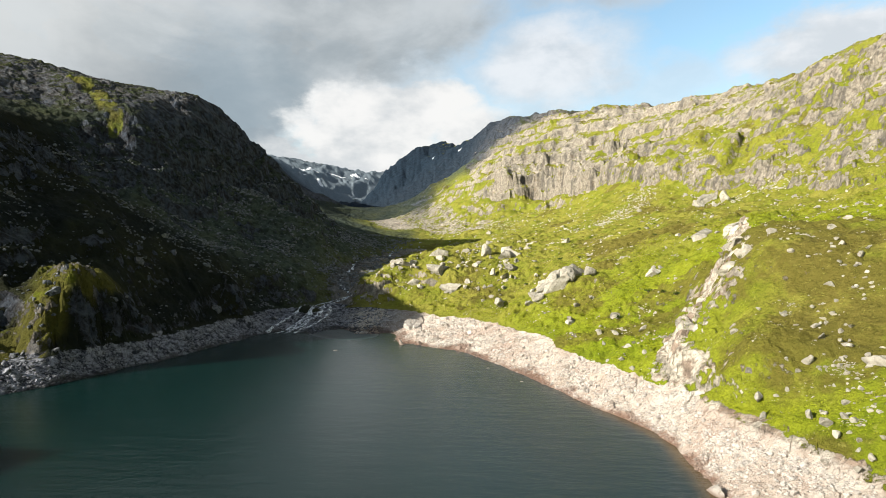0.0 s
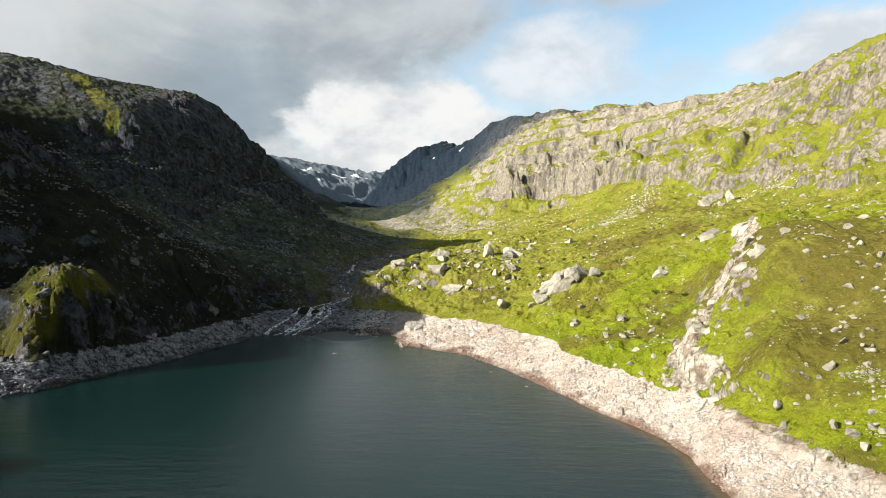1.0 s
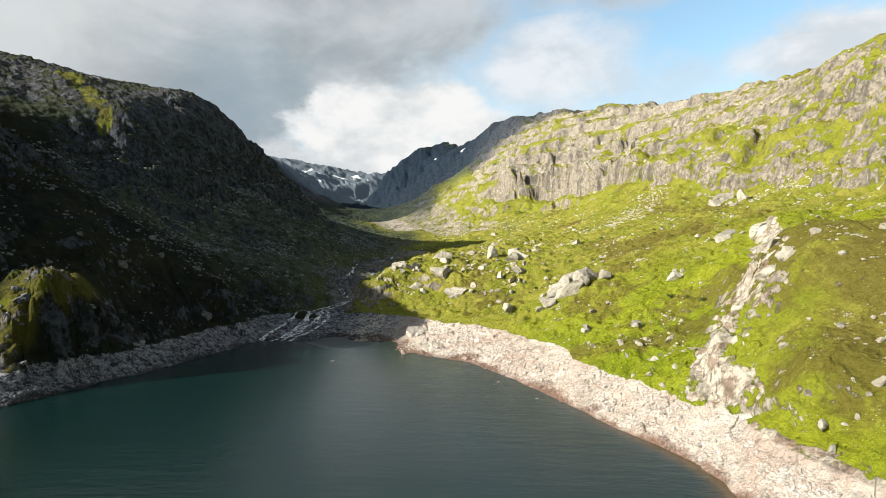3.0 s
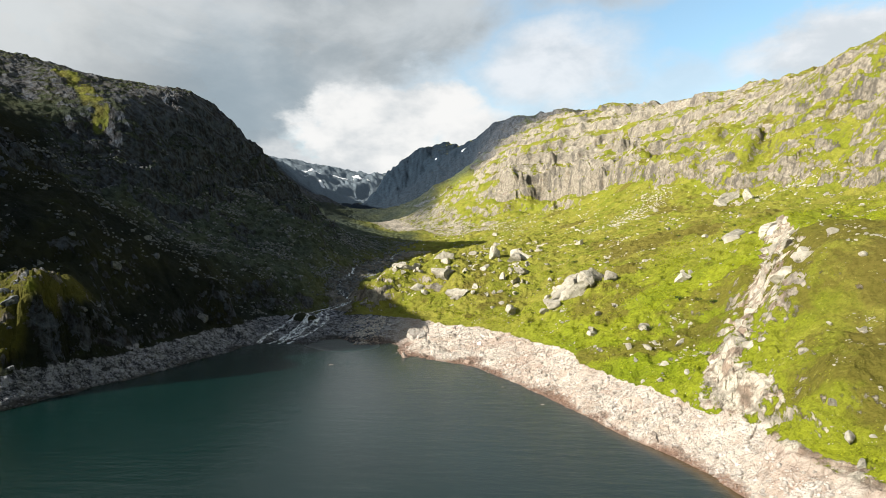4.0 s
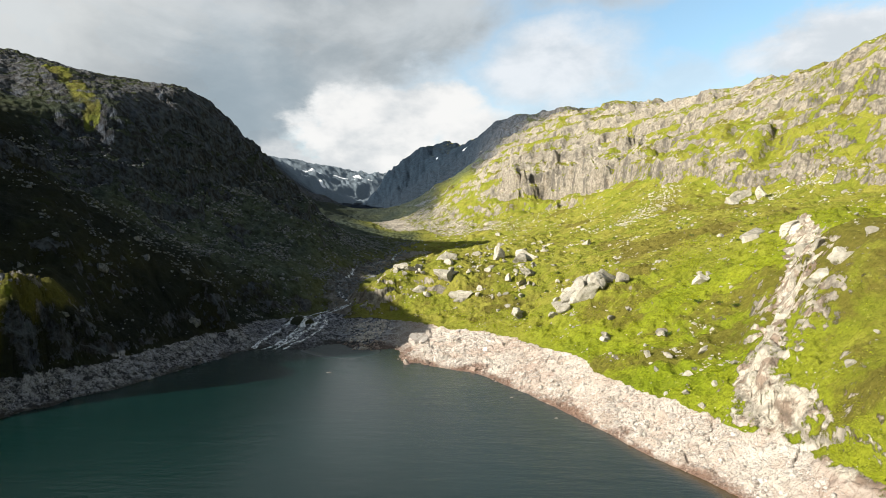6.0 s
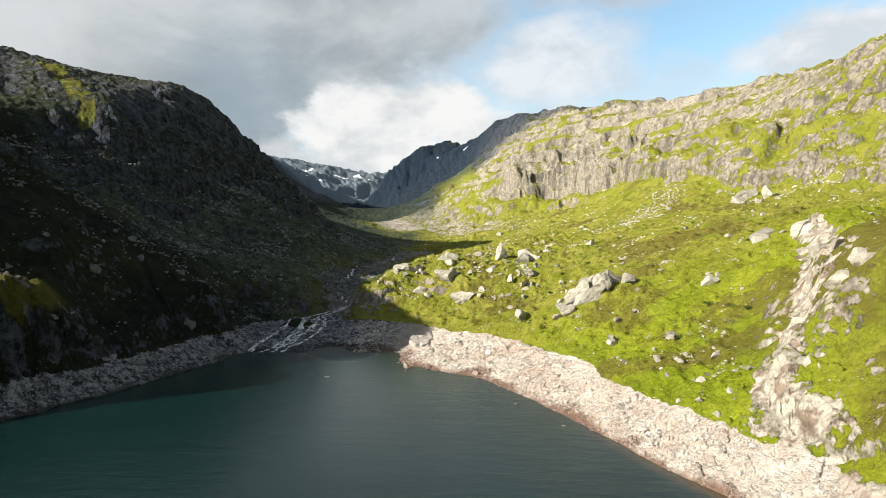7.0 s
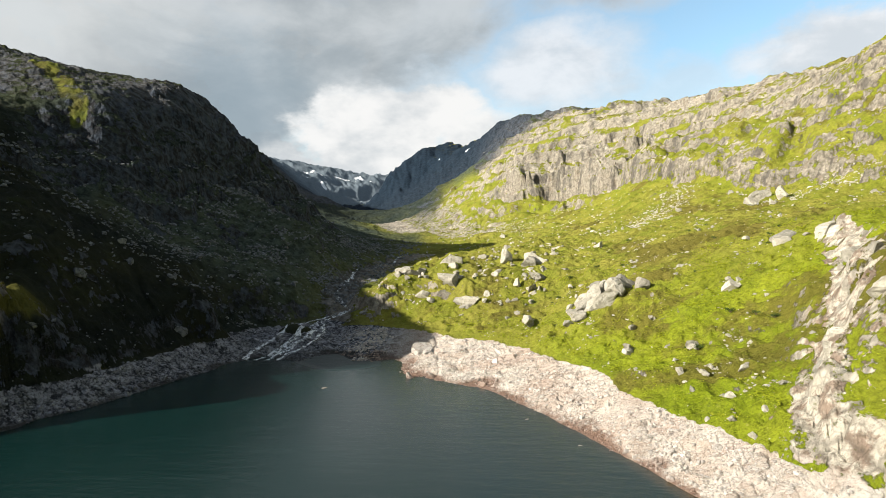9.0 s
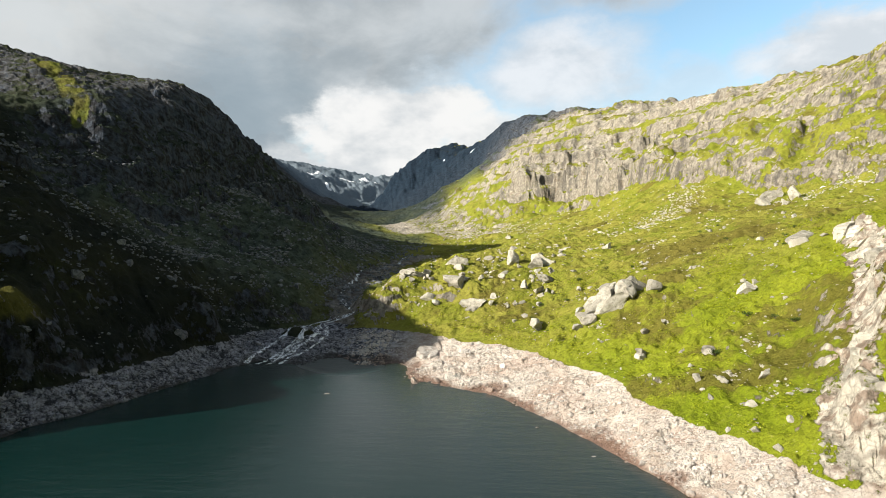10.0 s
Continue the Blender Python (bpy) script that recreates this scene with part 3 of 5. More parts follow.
def side_of(x, y, line):
    """Distance from a line, positive on the left of its course."""
    best, sign = np.full(np.shape(x), 1e9), np.ones(np.shape(x))
    for a, b in zip(line, line[1:]):
        dx, dy = b[0] - a[0], b[1] - a[1]
        f = np.clip(((x - a[0]) * dx + (y - a[1]) * dy) / (dx * dx + dy * dy), 0, 1)
        d = np.hypot(x - a[0] - f * dx, y - a[1] - f * dy)
        sign = np.where(d < best, np.sign(dx * (y - a[1]) - dy * (x - a[0])), sign)
        best = np.minimum(best, d)
    return best * sign


ROCK_RIB = [(150, 355), (128, 305), (110, 272), (97, 253), (87, 245), (77, 229), (69, 216), (71, 200)]
RIB_TOP = [(112, 262), (103, 240), (101, 228)]


TURF = [(84, 140), (104, 185), (118, 215), (135, 235), (165, 230)]
TURF_WEST = [(-200, 300), (-168, 350), (-160, 430), (-150, 500), (-170, 600)]
MEADOW = [(50, 300), (90, 310), (60, 450), (120, 480), (100, 620)]
POOL = (-108, 692, 43.0)
BROOK = [(-86, 864), (-100, 821), (-108, 760), (-109, 712), (-112, 672), (-128, 615), (-125, 577), (-118, 523), (-119, 502), (-111, 488), (-102, 471), (-110, 466), (-122, 456), (-122, 444), (-117, 420), (-117, 406), (-121, 399), (-126, 391), (-128, 372)]
GRAVEL = [(-150, 1120), (-190, 1260), (-235, 1400)]


def land(x, y):
    """Height, and how rocky the ground is meant to be."""
    h0, s0 = base_height(x, y)
    dist = np.hypot(x, y - 40)
    far = smooth(1300, 2300, dist)
    dry = smooth(8.0, 14.0, h0)
    belt = smooth(-3.0, 0.5, h0) * (1 - dry)
    wx, wy = x + 10 * fbm(x, y, 45, 2, seed=31), y + 10 * fbm(x, y, 45, 2, seed=33)
    turf = np.maximum(near_line(x, y, TURF, 42), np.maximum(0.75 * near_line(x, y, TURF_WEST, 55), 0.9 * near_line(x, y, MEADOW, 75)))
    patch = fbm(wx, wy, 75, 4, 0.6, seed=5)
    crag = smooth(0.30, 0.95, 0.8 * s0 + 0.9 * patch) * dry * (1 - 0.9 * turf)
    crag = crag * (1 - 0.6 * near_line(x, y, [(-188, 275), (-181, 262), (-183, 240), (-192, 228)], 30))
    crest = near_line(x, y, EAST_CREST[1:12], 120) * smooth(-0.35, 0.15, fbm(wx, wy, 40, 3, seed=41))
    crag = np.maximum(crag, 0.8 * crest)
    crag = crag * (1 - 0.55 * near_line(x, y, [(305, 400), (300, 480), (305, 620)], 60) * smooth(-0.3, 0.3, fbm(wx, wy, 30, 3, seed=43)))
    rib = np.maximum(near_line(wx, wy, ROCK_RIB, 15.0), 0.8 * near_line(wx, wy, RIB_TOP, 11.0)) * smooth(-0.3, 0.15, fbm(x, y, 12, 3, seed=3) + 0.12)
    knoll = near_line(x, y, [(90, 175), (104, 200), (112, 240), (125, 270)], 55)
    crag = crag * (1 - knoll)
    knob = near_line(x, y, [(-76, 492), (-60, 520)], 26) * smooth(0.0, 0.3, fbm(x, y, 18, 3, seed=44) + 0.1)
    crag = np.maximum(crag, np.maximum(0.85 * rib, 0.5 * knob) * dry)
    # a band of cliffs along the eastern slope, with grassy ledges above it
    foot = np.interp(y, [400, 450, 489, 526, 558, 595, 650, 731, 815, 886, 1002, 1063, 1127], [97, 99, 103, 106, 109, 113, 125, 136, 143, 140, 148, 156, 160]) + 5 * fbm(x, y, 60, 3, seed=45) + 5 * fbm(x, y, 15, 3, 0.6, seed=47)
    band = smooth(60, 150, x + 0.12 * np.maximum(0, y - 500)) * smooth(1260, 1140, y) * smooth(330, 420, y) * smooth(-0.38, 0.25, fbm(wx, wy, 60, 2, seed=46) + 0.10)
    tall = np.interp(y, [420, 600, 700, 820, 900, 1150], [9, 11, 18, 24, 30, 30])
    over = h0 - foot
    cliffs = band * tall * smooth(0, 5, over) * smooth(80, 14, over)
    # a second, lower step on the ledge above
    over2 = over - 30 - 10 * fbm(x, y, 80, 2, seed=48)
    cliffs = cliffs + band * 0.3 * tall * smooth(0, 5, over2 + 3 * fbm(x, y, 17, 3, seed=49)) * smooth(60, 8, over2) * smooth(-0.1, 0.15, fbm(wx, wy, 50, 2, seed=50))
    h0 = h0 + cliffs - band * 4 * smooth(-25, -4, over) * smooth(2, -3, over)
    crag = np.maximum(crag, band * 0.9 * smooth(-1, 2, over) * smooth(30, 16, over))
    wob = 16 * fbm(wx, wy, 70, 3, seed=8)
    cut_ground = crag * (1 - rib)
    back = smooth(760, 1000, y) * smooth(-60, 40, x) * smooth(2000, 1700, y) * smooth(80, 130, h0)
    h0 = h0 + back * (13 * ridged(wx, wy, 120, 2, seed=68) - 5 + 6 * ridged(wx, wy, 42, 2, seed=69))
    h0 = h0 + back * 0.4 * terrace(h0, 34.0, 14 * fbm(x, y, 130, 2, seed=70), 0.55, 0.85)
    b1, j1 = blocks(wx, wy, 24, 1, 1.5)
    b2, j2 = blocks(x + 0.4 * (wx - x), y + 0.4 * (wy - y), 10, 2, 1.3)
    b3, j3 = blocks(x, y, 4.4, 3)
    h = h0 + cut_ground * 0.45 * terrace(h0, 26.0, 2.0 * wob, 0.6, 0.92)
    h = h + cut_ground * 0.35 * terrace(h, 8.0, wob + 3.0 * fbm(x, y, 14, 2, seed=2), 0.5, 0.9)
    h = h + cut_ground * (3.2 * ridged(wx, wy, 55, 2, seed=4) + 1.8 * ridged(wx, wy, 22, 2, seed=6) + 1.0 * ridged(x, y, 9, 2, seed=7) - 2.2)
    h = h + cut_ground * (2.2 * b1 - 1.0 * j1 + 1.7 * b2 - (1.2 - 0.8 * band) * j2 + 0.8 * b3 - (0.8 - 0.5 * band) * j3)
    r2, k2 = blocks(x + 0.3 * (wx - x), y, 6.5, 5, 1.6)
    r3, k3 = blocks(x, y, 2.6, 6, 1.4)
    off = side_of(x, y, ROCK_RIB) + 2.6 * r2 + 1.0 * r3 + 3 * fbm(x, y, 22, 2, seed=71)
    h = h + dry * 4.5 * smooth(-2.5, 2.5, off) * smooth(34, 6, off) * smooth(0.0, 0.25, near_line(x, y, ROCK_RIB, 40))
    h = h + rib * dry * (0.4 + 1.3 * r2 - 1.2 * k2 + 0.35 * r3 - 0.35 * k3 + 0.5 * ridged(x, y, 3.0, 2, seed=25))
    soft = dry * (1 - crag)
    h = h + soft * (2.6 * fbm(x, y, 48, 3, seed=11) + 2.4 * (np.abs(fbm(wx, wy, 19, 3, seed=12)) * 2 - 0.4) + 1.7 * np.maximum(0, ridged(x, y, 9, 2, seed=18)) + 0.8 * fbm(x, y, 3.2, 2, 0.7, seed=13)) * (1 - 0.5 * knoll)
    tussock = soft * smooth(0.12, 0.4, fbm(wx, wy, 34, 3, seed=19)) * (1 - knoll)
    h = h + tussock * (1.6 * np.maximum(0, b2) + 0.9 * np.maximum(0, b3) - 0.4 * j3)
    shore = belt * smooth(-1.0, 2.0, h0)
    h = h + shore * (0.9 * ridged(wx, wy, 16, 3, seed=14) + 0.4 * ridged(x, y, 4.5, 2, seed=15) - 0.4 + smooth(-75, -45, x) * (0.55 * b2 - 0.35 * j2 + 0.35 * b3 - 0.25 * j3))
    h = h + far * dry * (46 * ridged(wx, wy, 330, 4, seed=16) - 24 + 11 * ridged(x, y, 80, 3, seed=17))
    pool = smooth(26, 12, np.hypot((x - POOL[0]) * 1.3, y - POOL[1]))
    h = h + (POOL[2] - 1.0 - h) * pool
    lump = near_line(x, y, [(-189, 275), (-183, 262), (-185, 242), (-194, 230)], 26) * smooth(10, 16, h0)
    h = h + lump * (0.5 * terrace(h, 5.0, 4 * fbm(x, y, 12, 2, seed=58), 0.5, 0.85) + 1.2 * ridged(x, y, 8, 3, seed=59) + 2.0 * b2 - 1.6 * j2 + 1.0 * b3 - 0.9 * j3)
    bank = near_line(x, y, [(68, 178), (69, 160), (75, 138), (88, 112)], 16)
    h = h + bank * (1.2 + 0.45 * terrace(h, 1.6, 1.5 * fbm(x, y, 5, 2, seed=57), 0.5, 0.85)) * smooth(8.2, 9.6, h0)
    h = h - 1.3 * near_line(x, y, BROOK, 7.0)
    return h, np.maximum(crag, smooth(0.5, 1.0, belt)), h0


# rings round the middle of the flight, closer together where more can be seen
CENTRE = (0.0, 40.0)
radii = [12.0, 40.0, 70.0]
r = 85.0
while r < 4900:
    radii.append(r)
    r *= 1 + (0.0062 if r < 130 else 0.0034 if r < 420 else 0.0027 if r < 1000 else 0.0036 if r < 1700 else 0.008)
radii = np.array(radii)
angles = np.radians(np.concatenate([np.linspace(-57, -42, 50)[:-1], np.linspace(-42, 42, 780), np.linspace(42, 55, 50)[1:], np.linspace(55, 303, 60)[1:-1]]))
R, A = np.meshgrid(radii, angles, indexing="ij")
GX, GY = CENTRE[0] + R * np.sin(A), CENTRE[1] + R * np.cos(A)
GZ, CRAG, G0 = land(GX, GY)


def mesh_from(name, verts, faces, smooth_shade=True):
    me = bpy.data.meshes.new(name)
    verts, faces = np.asarray(verts, np.float32), np.asarray(faces, np.int32)
    me.vertices.add(len(verts))
    me.vertices.foreach_set("co", verts.ravel())
    k = faces.shape[1]
    me.loops.add(faces.size)
    me.loops.foreach_set("vertex_index", faces.ravel())
    me.polygons.add(len(faces))
    me.polygons.foreach_set("loop_start", np.arange(0, faces.size, k, dtype=np.int32))
    me.update(calc_edges=True)
    me.polygons.foreach_set("use_smooth", np.full(len(faces), smooth_shade))
    me.validate()
    return me


def give(me, name, values):
    me.attributes.new(name, "FLOAT", "POINT").data.foreach_set("value", np.asarray(values, np.float32).ravel())


rows, cols = GX.shape
idx = np.arange(rows * cols).reshape(rows, cols)
nxt = np.roll(idx, -1, axis=1)
quads = np.stack([idx[:-1], nxt[:-1], nxt[1:], idx[1:]], -1).reshape(-1, 4)[:, ::-1]
# how steep the finished ground is
dr = np.gradient(GZ, axis=0) / np.maximum(np.gradient(R, axis=0), 0.01)
da = np.gradient(GZ, axis=1) / np.maximum(R * np.gradient(A, axis=1), 0.01)
STEEP = np.hypot(dr, da)
ROCKY = np.clip(smooth(0.7, 1.8, STEEP) * 0.43 + CRAG * 0.28, 0, 0.8)
ROCKY = np.maximum(ROCKY, smooth(10.2, 8.6, G0) * 1.2)
ROCKY = np.clip(ROCKY + smooth(1500, 2100, R) * 0.8 * smooth(0.22, 0.5, STEEP) + 0.20 * smooth(165, 270, GZ) * smooth(-80, 40, GX) + 0.50 * smooth(155, 190, GZ) * smooth(-230, -265, GX), 0, 1.3)
ROCKY = ROCKY * (1 - 0.42 * smooth(-0.05, 0.25, fbm(GX, GY, 45, 4, 0.6, seed=64)) * smooth(140, 210, GX) * smooth(760, 640, GY) * smooth(50, 80, GZ))
ROCKY = ROCKY + (0.12 + 0.45 * fbm(GX, GY, 90, 4, 0.6, seed=66)) * smooth(800, 1050, GY) * smooth(-80, 0, GX) * smooth(95, 150, GZ)
ROCKY = np.maximum(ROCKY, near_line(GX, GY, GRAVEL, 75) * 0.85)
ROCKY = np.maximum(ROCKY, (0.52 + 0.4 * fbm(GX, GY, 45, 4, 0.6, seed=76)) * smooth(0.1, 0.5, near_line(GX, GY, [(-10, 1000), (-70, 1090), (-110, 1260), (-190, 1450)], 60)))
ROCKY = np.maximum(ROCKY, near_line(GX, GY, STREAM_BED[:6], 26) * 0.8)
ROCKY = np.maximum(ROCKY, (0.46 + 0.50 * fbm(GX, GY, 35, 4, 0.6, seed=55)) * near_line(GX, GY, EAST_CREST[3:14], 130))
ROCKY = np.maximum(ROCKY, 0.62 * smooth(0.25, 0.6, near_line(GX, GY, [(68, 178), (69, 160), (75, 138), (88, 112)], 15)) * smooth(13.2, 11.6, GZ))
ROCKY = np.maximum(ROCKY, (0.62 + 0.45 * fbm(GX, GY, 11, 3, seed=61)) * smooth(0.1, 0.45, near_line(GX + 3 * fbm(GX, GY, 9, 2, seed=61), GY, ROCK_RIB, 12.0)) * smooth(9.0, 3.0, side_of(GX, GY, ROCK_RIB) + 4 * fbm(GX, GY, 9, 3, seed=72)))
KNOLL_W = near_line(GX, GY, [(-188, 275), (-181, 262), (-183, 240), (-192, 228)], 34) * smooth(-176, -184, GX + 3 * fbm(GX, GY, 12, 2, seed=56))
ROCKY = np.maximum(ROCKY * (1 - 0.5 * KNOLL_W), KNOLL_W * 0.48)
OLIVE = np.maximum(0.9 * smooth(290, 430, GY + 30 * fbm(GX, GY, 60, 3, seed=53)) * (0.8 + 0.2 * smooth(120, 85, GZ)), near_line(GX, GY, [(108, 185), (126, 232), (150, 215)], 48))
HEATH_AND_SHADE = smooth(0.0, 0.45, fbm(GX, GY, 80, 4, seed=21)) * 0.8 + 0.6 * near_line(GX, GY, [(58, 345), (75, 372), (95, 430), (140, 470)], 30) + near_line(GX, GY, [(104, 180), (118, 215), (134, 240), (160, 215)], 48) * 1.0
# west of the lake the same field paints deeper shade on the near slope
HEATH_AND_SHADE = np.where(GX < -95, smooth(480, 380, GY + 60 * fbm(GX, GY, 70, 3, seed=75)) + 0.5 * smooth(90, 130, GZ), HEATH_AND_SHADE)
# shade on the western mountain and the valley's head, painted into stone and turf, thinner on the sunlit plateau
SHADE_PAINT = smooth(-62, -115, GX + 0.02 * GY + 25 * fbm(GX, GY, 60, 3, seed=51)) * smooth(7.0, 8.6, GZ) * (1 - 0.12 * smooth(170, 200, GZ + 25 * fbm(GX, GY, 50, 3, seed=67)) * smooth(-255, -330, GX))
SHADE_PAINT = np.maximum(SHADE_PAINT, smooth(-100, -140, GX) * smooth(0.8, 1.4, STEEP) * smooth(9, 12, GZ))
# the sunlit knoll gets less of the painted shade
SHADE_PAINT = SHADE_PAINT * (1 - 0.5 * smooth(0.1, 0.5, KNOLL_W))
SHADE_PAINT = SHADE_PAINT * (1 - 0.25 * near_line(GX, GY, STREAM_BED[:8], 45))
SHADE_PAINT = np.maximum(SHADE_PAINT, 0.25 * near_line(GX, GY, [(-130, 800), (-180, 1000), (-240, 1300), (-330, 1700)], 130))
# painted cloud shade beyond the eastern shoulder
SHADE_PAINT = np.maximum(SHADE_PAINT, smooth(1380, 1620, R + 60 * fbm(GX, GY, 150, 3, seed=52)) * (1 - 0.6 * smooth(-360, -480, GX + 0.02 * GY)) * smooth(0.15, 0.45, STEEP))
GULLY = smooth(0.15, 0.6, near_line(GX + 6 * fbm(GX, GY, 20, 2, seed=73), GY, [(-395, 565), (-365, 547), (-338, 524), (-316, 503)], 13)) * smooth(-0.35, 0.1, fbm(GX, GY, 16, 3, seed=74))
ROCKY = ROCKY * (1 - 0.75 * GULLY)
# painted shade thinned where sun reaches the gully
SHADE_PAINT = SHADE_PAINT * (1 - 0.65 * GULLY)
SHADE_PAINT = SHADE_PAINT * (1 - near_line(GX, GY, GRAVEL, 110))
ground_mesh = mesh_from("ground", np.stack([GX, GY, GZ], -1).reshape(-1, 3), quads)
give(ground_mesh, "rock", ROCKY)
give(ground_mesh, "heath", HEATH_AND_SHADE)
give(ground_mesh, "lichen", SHADE_PAINT)
give(ground_mesh, "olive", OLIVE)
give(ground_mesh, "buff", smooth(0.05, 0.4, np.maximum(near_line(GX, GY, ROCK_RIB, 20), 0.5 * near_line(GX, GY, [(69, 178), (69, 160), (75, 138), (88, 112)], 16))))
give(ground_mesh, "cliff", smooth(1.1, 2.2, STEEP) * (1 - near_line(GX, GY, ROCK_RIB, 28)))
# bare rock breaks in sharp facets, turf is rounded
bare_face = (ROCKY.ravel()[quads].mean(1) > 0.36) & (R.ravel()[quads].mean(1) < 1100)
ground_mesh.polygons.foreach_set("use_smooth", ~bare_face)
ground_mesh.materials.append(GROUND)
ground = tagged(new("ground", ground_mesh), "rocky grass-covered mountain valley sides round a lake", "ground", kind="structure")


LOG_R = np.log(radii)


def ground_at(x, y):
    """Height of the finished ground at arrays of places."""
    x, y = np.asarray(x, float), np.asarray(y, float)
    fr = np.interp(np.log(np.hypot(x - CENTRE[0], y - CENTRE[1])), LOG_R, np.arange(rows))
    an = np.degrees(np.arctan2(x - CENTRE[0], y - CENTRE[1]))
    an = np.where(an < -57, an + 360, an)
    fa = np.interp(an, np.degrees(angles), np.arange(cols))
    i, j = np.clip(fr.astype(int), 0, rows - 2), np.clip(fa.astype(int), 0, cols - 2)
    u, v = fr - i, fa - j
    return (GZ[i, j] * (1 - v) + GZ[i, j + 1] * v) * (1 - u) + (GZ[i + 1, j] * (1 - v) + GZ[i + 1, j + 1] * v) * u


def field_at(f, x, y):
    """The nearest value of a field of the ground."""
    fr = np.interp(np.log(np.hypot(x - CENTRE[0], y - CENTRE[1])), LOG_R, np.arange(rows))
    an = np.degrees(np.arctan2(x - CENTRE[0], y - CENTRE[1]))
    an = np.where(an < -57, an + 360, an)
    fa = np.interp(an, np.degrees(angles), np.arange(cols))
    return f[np.round(fr).astype(int), np.round(fa).astype(int)]


def water():
    n = 260
    xs, ys = np.linspace(-420, 300, n), np.linspace(-640, 420, n)
    X, Y = np.meshgrid(xs, ys)
    h, _ = base_height(X, Y)
    i = np.arange(n * n).reshape(n, n)
    q = np.stack([i[:-1, :-1], i[:-1, 1:], i[1:, 1:], i[1:, :-1]], -1).reshape(-1, 4)
    me = mesh_from("lake", np.stack([X, Y, np.zeros_like(X)], -1).reshape(-1, 3), q)
    give(me, "shallow", smooth(-3.6, 0.0, h) * smooth(-60, 0, X) * (0.35 + 0.65 * smooth(270, 170, Y)))
    give(me, "calm", near_line(X, Y, [(-97, 392), (-90, 378), (-80, 368)], 26))
    me.materials.append(LAKE)
    return tagged(new("lake", me), "dark teal mountain lake water with fine ripples", "water", kind="structure")


water()


# ---- things ----
def strand(shift, part_of, spread, seed):
    """One ragged ribbon of running water beside the brook's line."""
    pts = along([(x, y, 0) for x, y in BROOK[part_of:]], 1.4)
    xs, ys = np.array([q[0] for q in pts]), np.array([q[1] for q in pts])
    tx, ty = np.gradient(xs), np.gradient(ys)
    ln = np.hypot(tx, ty)
    nx, ny = -ty / ln, tx / ln
    nx, ny = np.convolve(np.pad(nx, 4, mode="edge"), np.ones(9) / 9, "valid"), np.convolve(np.pad(ny, 4, mode="edge"), np.ones(9) / 9, "valid")
    drift = shift * smooth(475, 440, ys) + 1.6 * fbm(xs, ys, 9, 3, seed=seed) + 1.2 * fbm(xs, ys, 22, 2, seed=seed + 3)
    xs, ys = xs + nx * drift, ys + ny * drift
    k = len(xs)
    wide = np.maximum(0.15, spread * (0.9 + 1.5 * fbm(xs, ys, 7, 3, 0.7, seed=seed + 6) + 0.8 * smooth(460, 400, ys)))
    z = np.convolve(np.pad(ground_at(xs, ys), 2, mode="edge"), np.ones(5) / 5, "valid") + 0.22
    z = np.maximum(z, 0.03)
    lines = []
    for c in np.linspace(-1, 1, 7):
        ragged = wide * (c + 0.35 * abs(c) * fbm(xs + 40 * c, ys, 3.0, 2, seed=seed + 9))
        px, py = xs + nx * ragged, ys + ny * ragged
        lines.append(np.stack([px, py, np.maximum(np.minimum(z, ground_at(px, py) + 0.35), 0.02) + 0.10 * fbm(px, py, 1.6, 2, seed=63) - 0.10 * abs(c)], -1))
    i = np.arange(7 * k).reshape(7, k)
    q = np.stack([i[:-1, :-1], i[:-1, 1:], i[1:, 1:], i[1:, :-1]], -1).reshape(-1, 4)
    me = mesh_from("stream", np.concatenate(lines), q)
    me.materials.append(STREAM)
    return new("stream", me)


def brook():
    """The stream, which splits into strands over the delta, and the pool above it."""
    for shift, part_of, spread, seed in ((0.0, 0, 1.9, 60), (5.5, 9, 1.3, 160), (-8.0, 10, 1.0, 260), (11.0, 11, 0.8, 360)):
        tagged(strand(shift, part_of, spread, seed), "white foaming mountain stream running into the lake", "stream", kind="structure")
    ring = np.linspace(0, 2 * math.pi, 40, endpoint=False)
    rr = [0.0, 9.0, 15.0, 20.0]
    v = [(POOL[0] + r / 1.3 * math.cos(a), POOL[1] + r * math.sin(a), POOL[2] - 0.25) for r in rr[1:] for a in ring]
    j = np.arange(len(v)).reshape(3, 40)
    jn = np.roll(j, -1, axis=1)
    f = np.concatenate([np.stack([j[a], jn[a], jn[a + 1], j[a + 1]], -1)[:, ::-1] for a in range(2)])
    v.append((POOL[0], POOL[1], POOL[2] - 0.25))
    c = len(v) - 1
    mid = np.array([(c, j[0][a], j[0][(a + 1) % 40], j[0][(a + 2) % 40]) for a in range(0, 40, 2)])
    me = mesh_from("pool", v, np.concatenate([f, mid]))
    give(me, "shallow", np.zeros(len(v)))
    me.materials.append(LAKE)
    tagged(new("pool", me), "small still pool in the stream's bed", "pool", kind="structure")


brook()


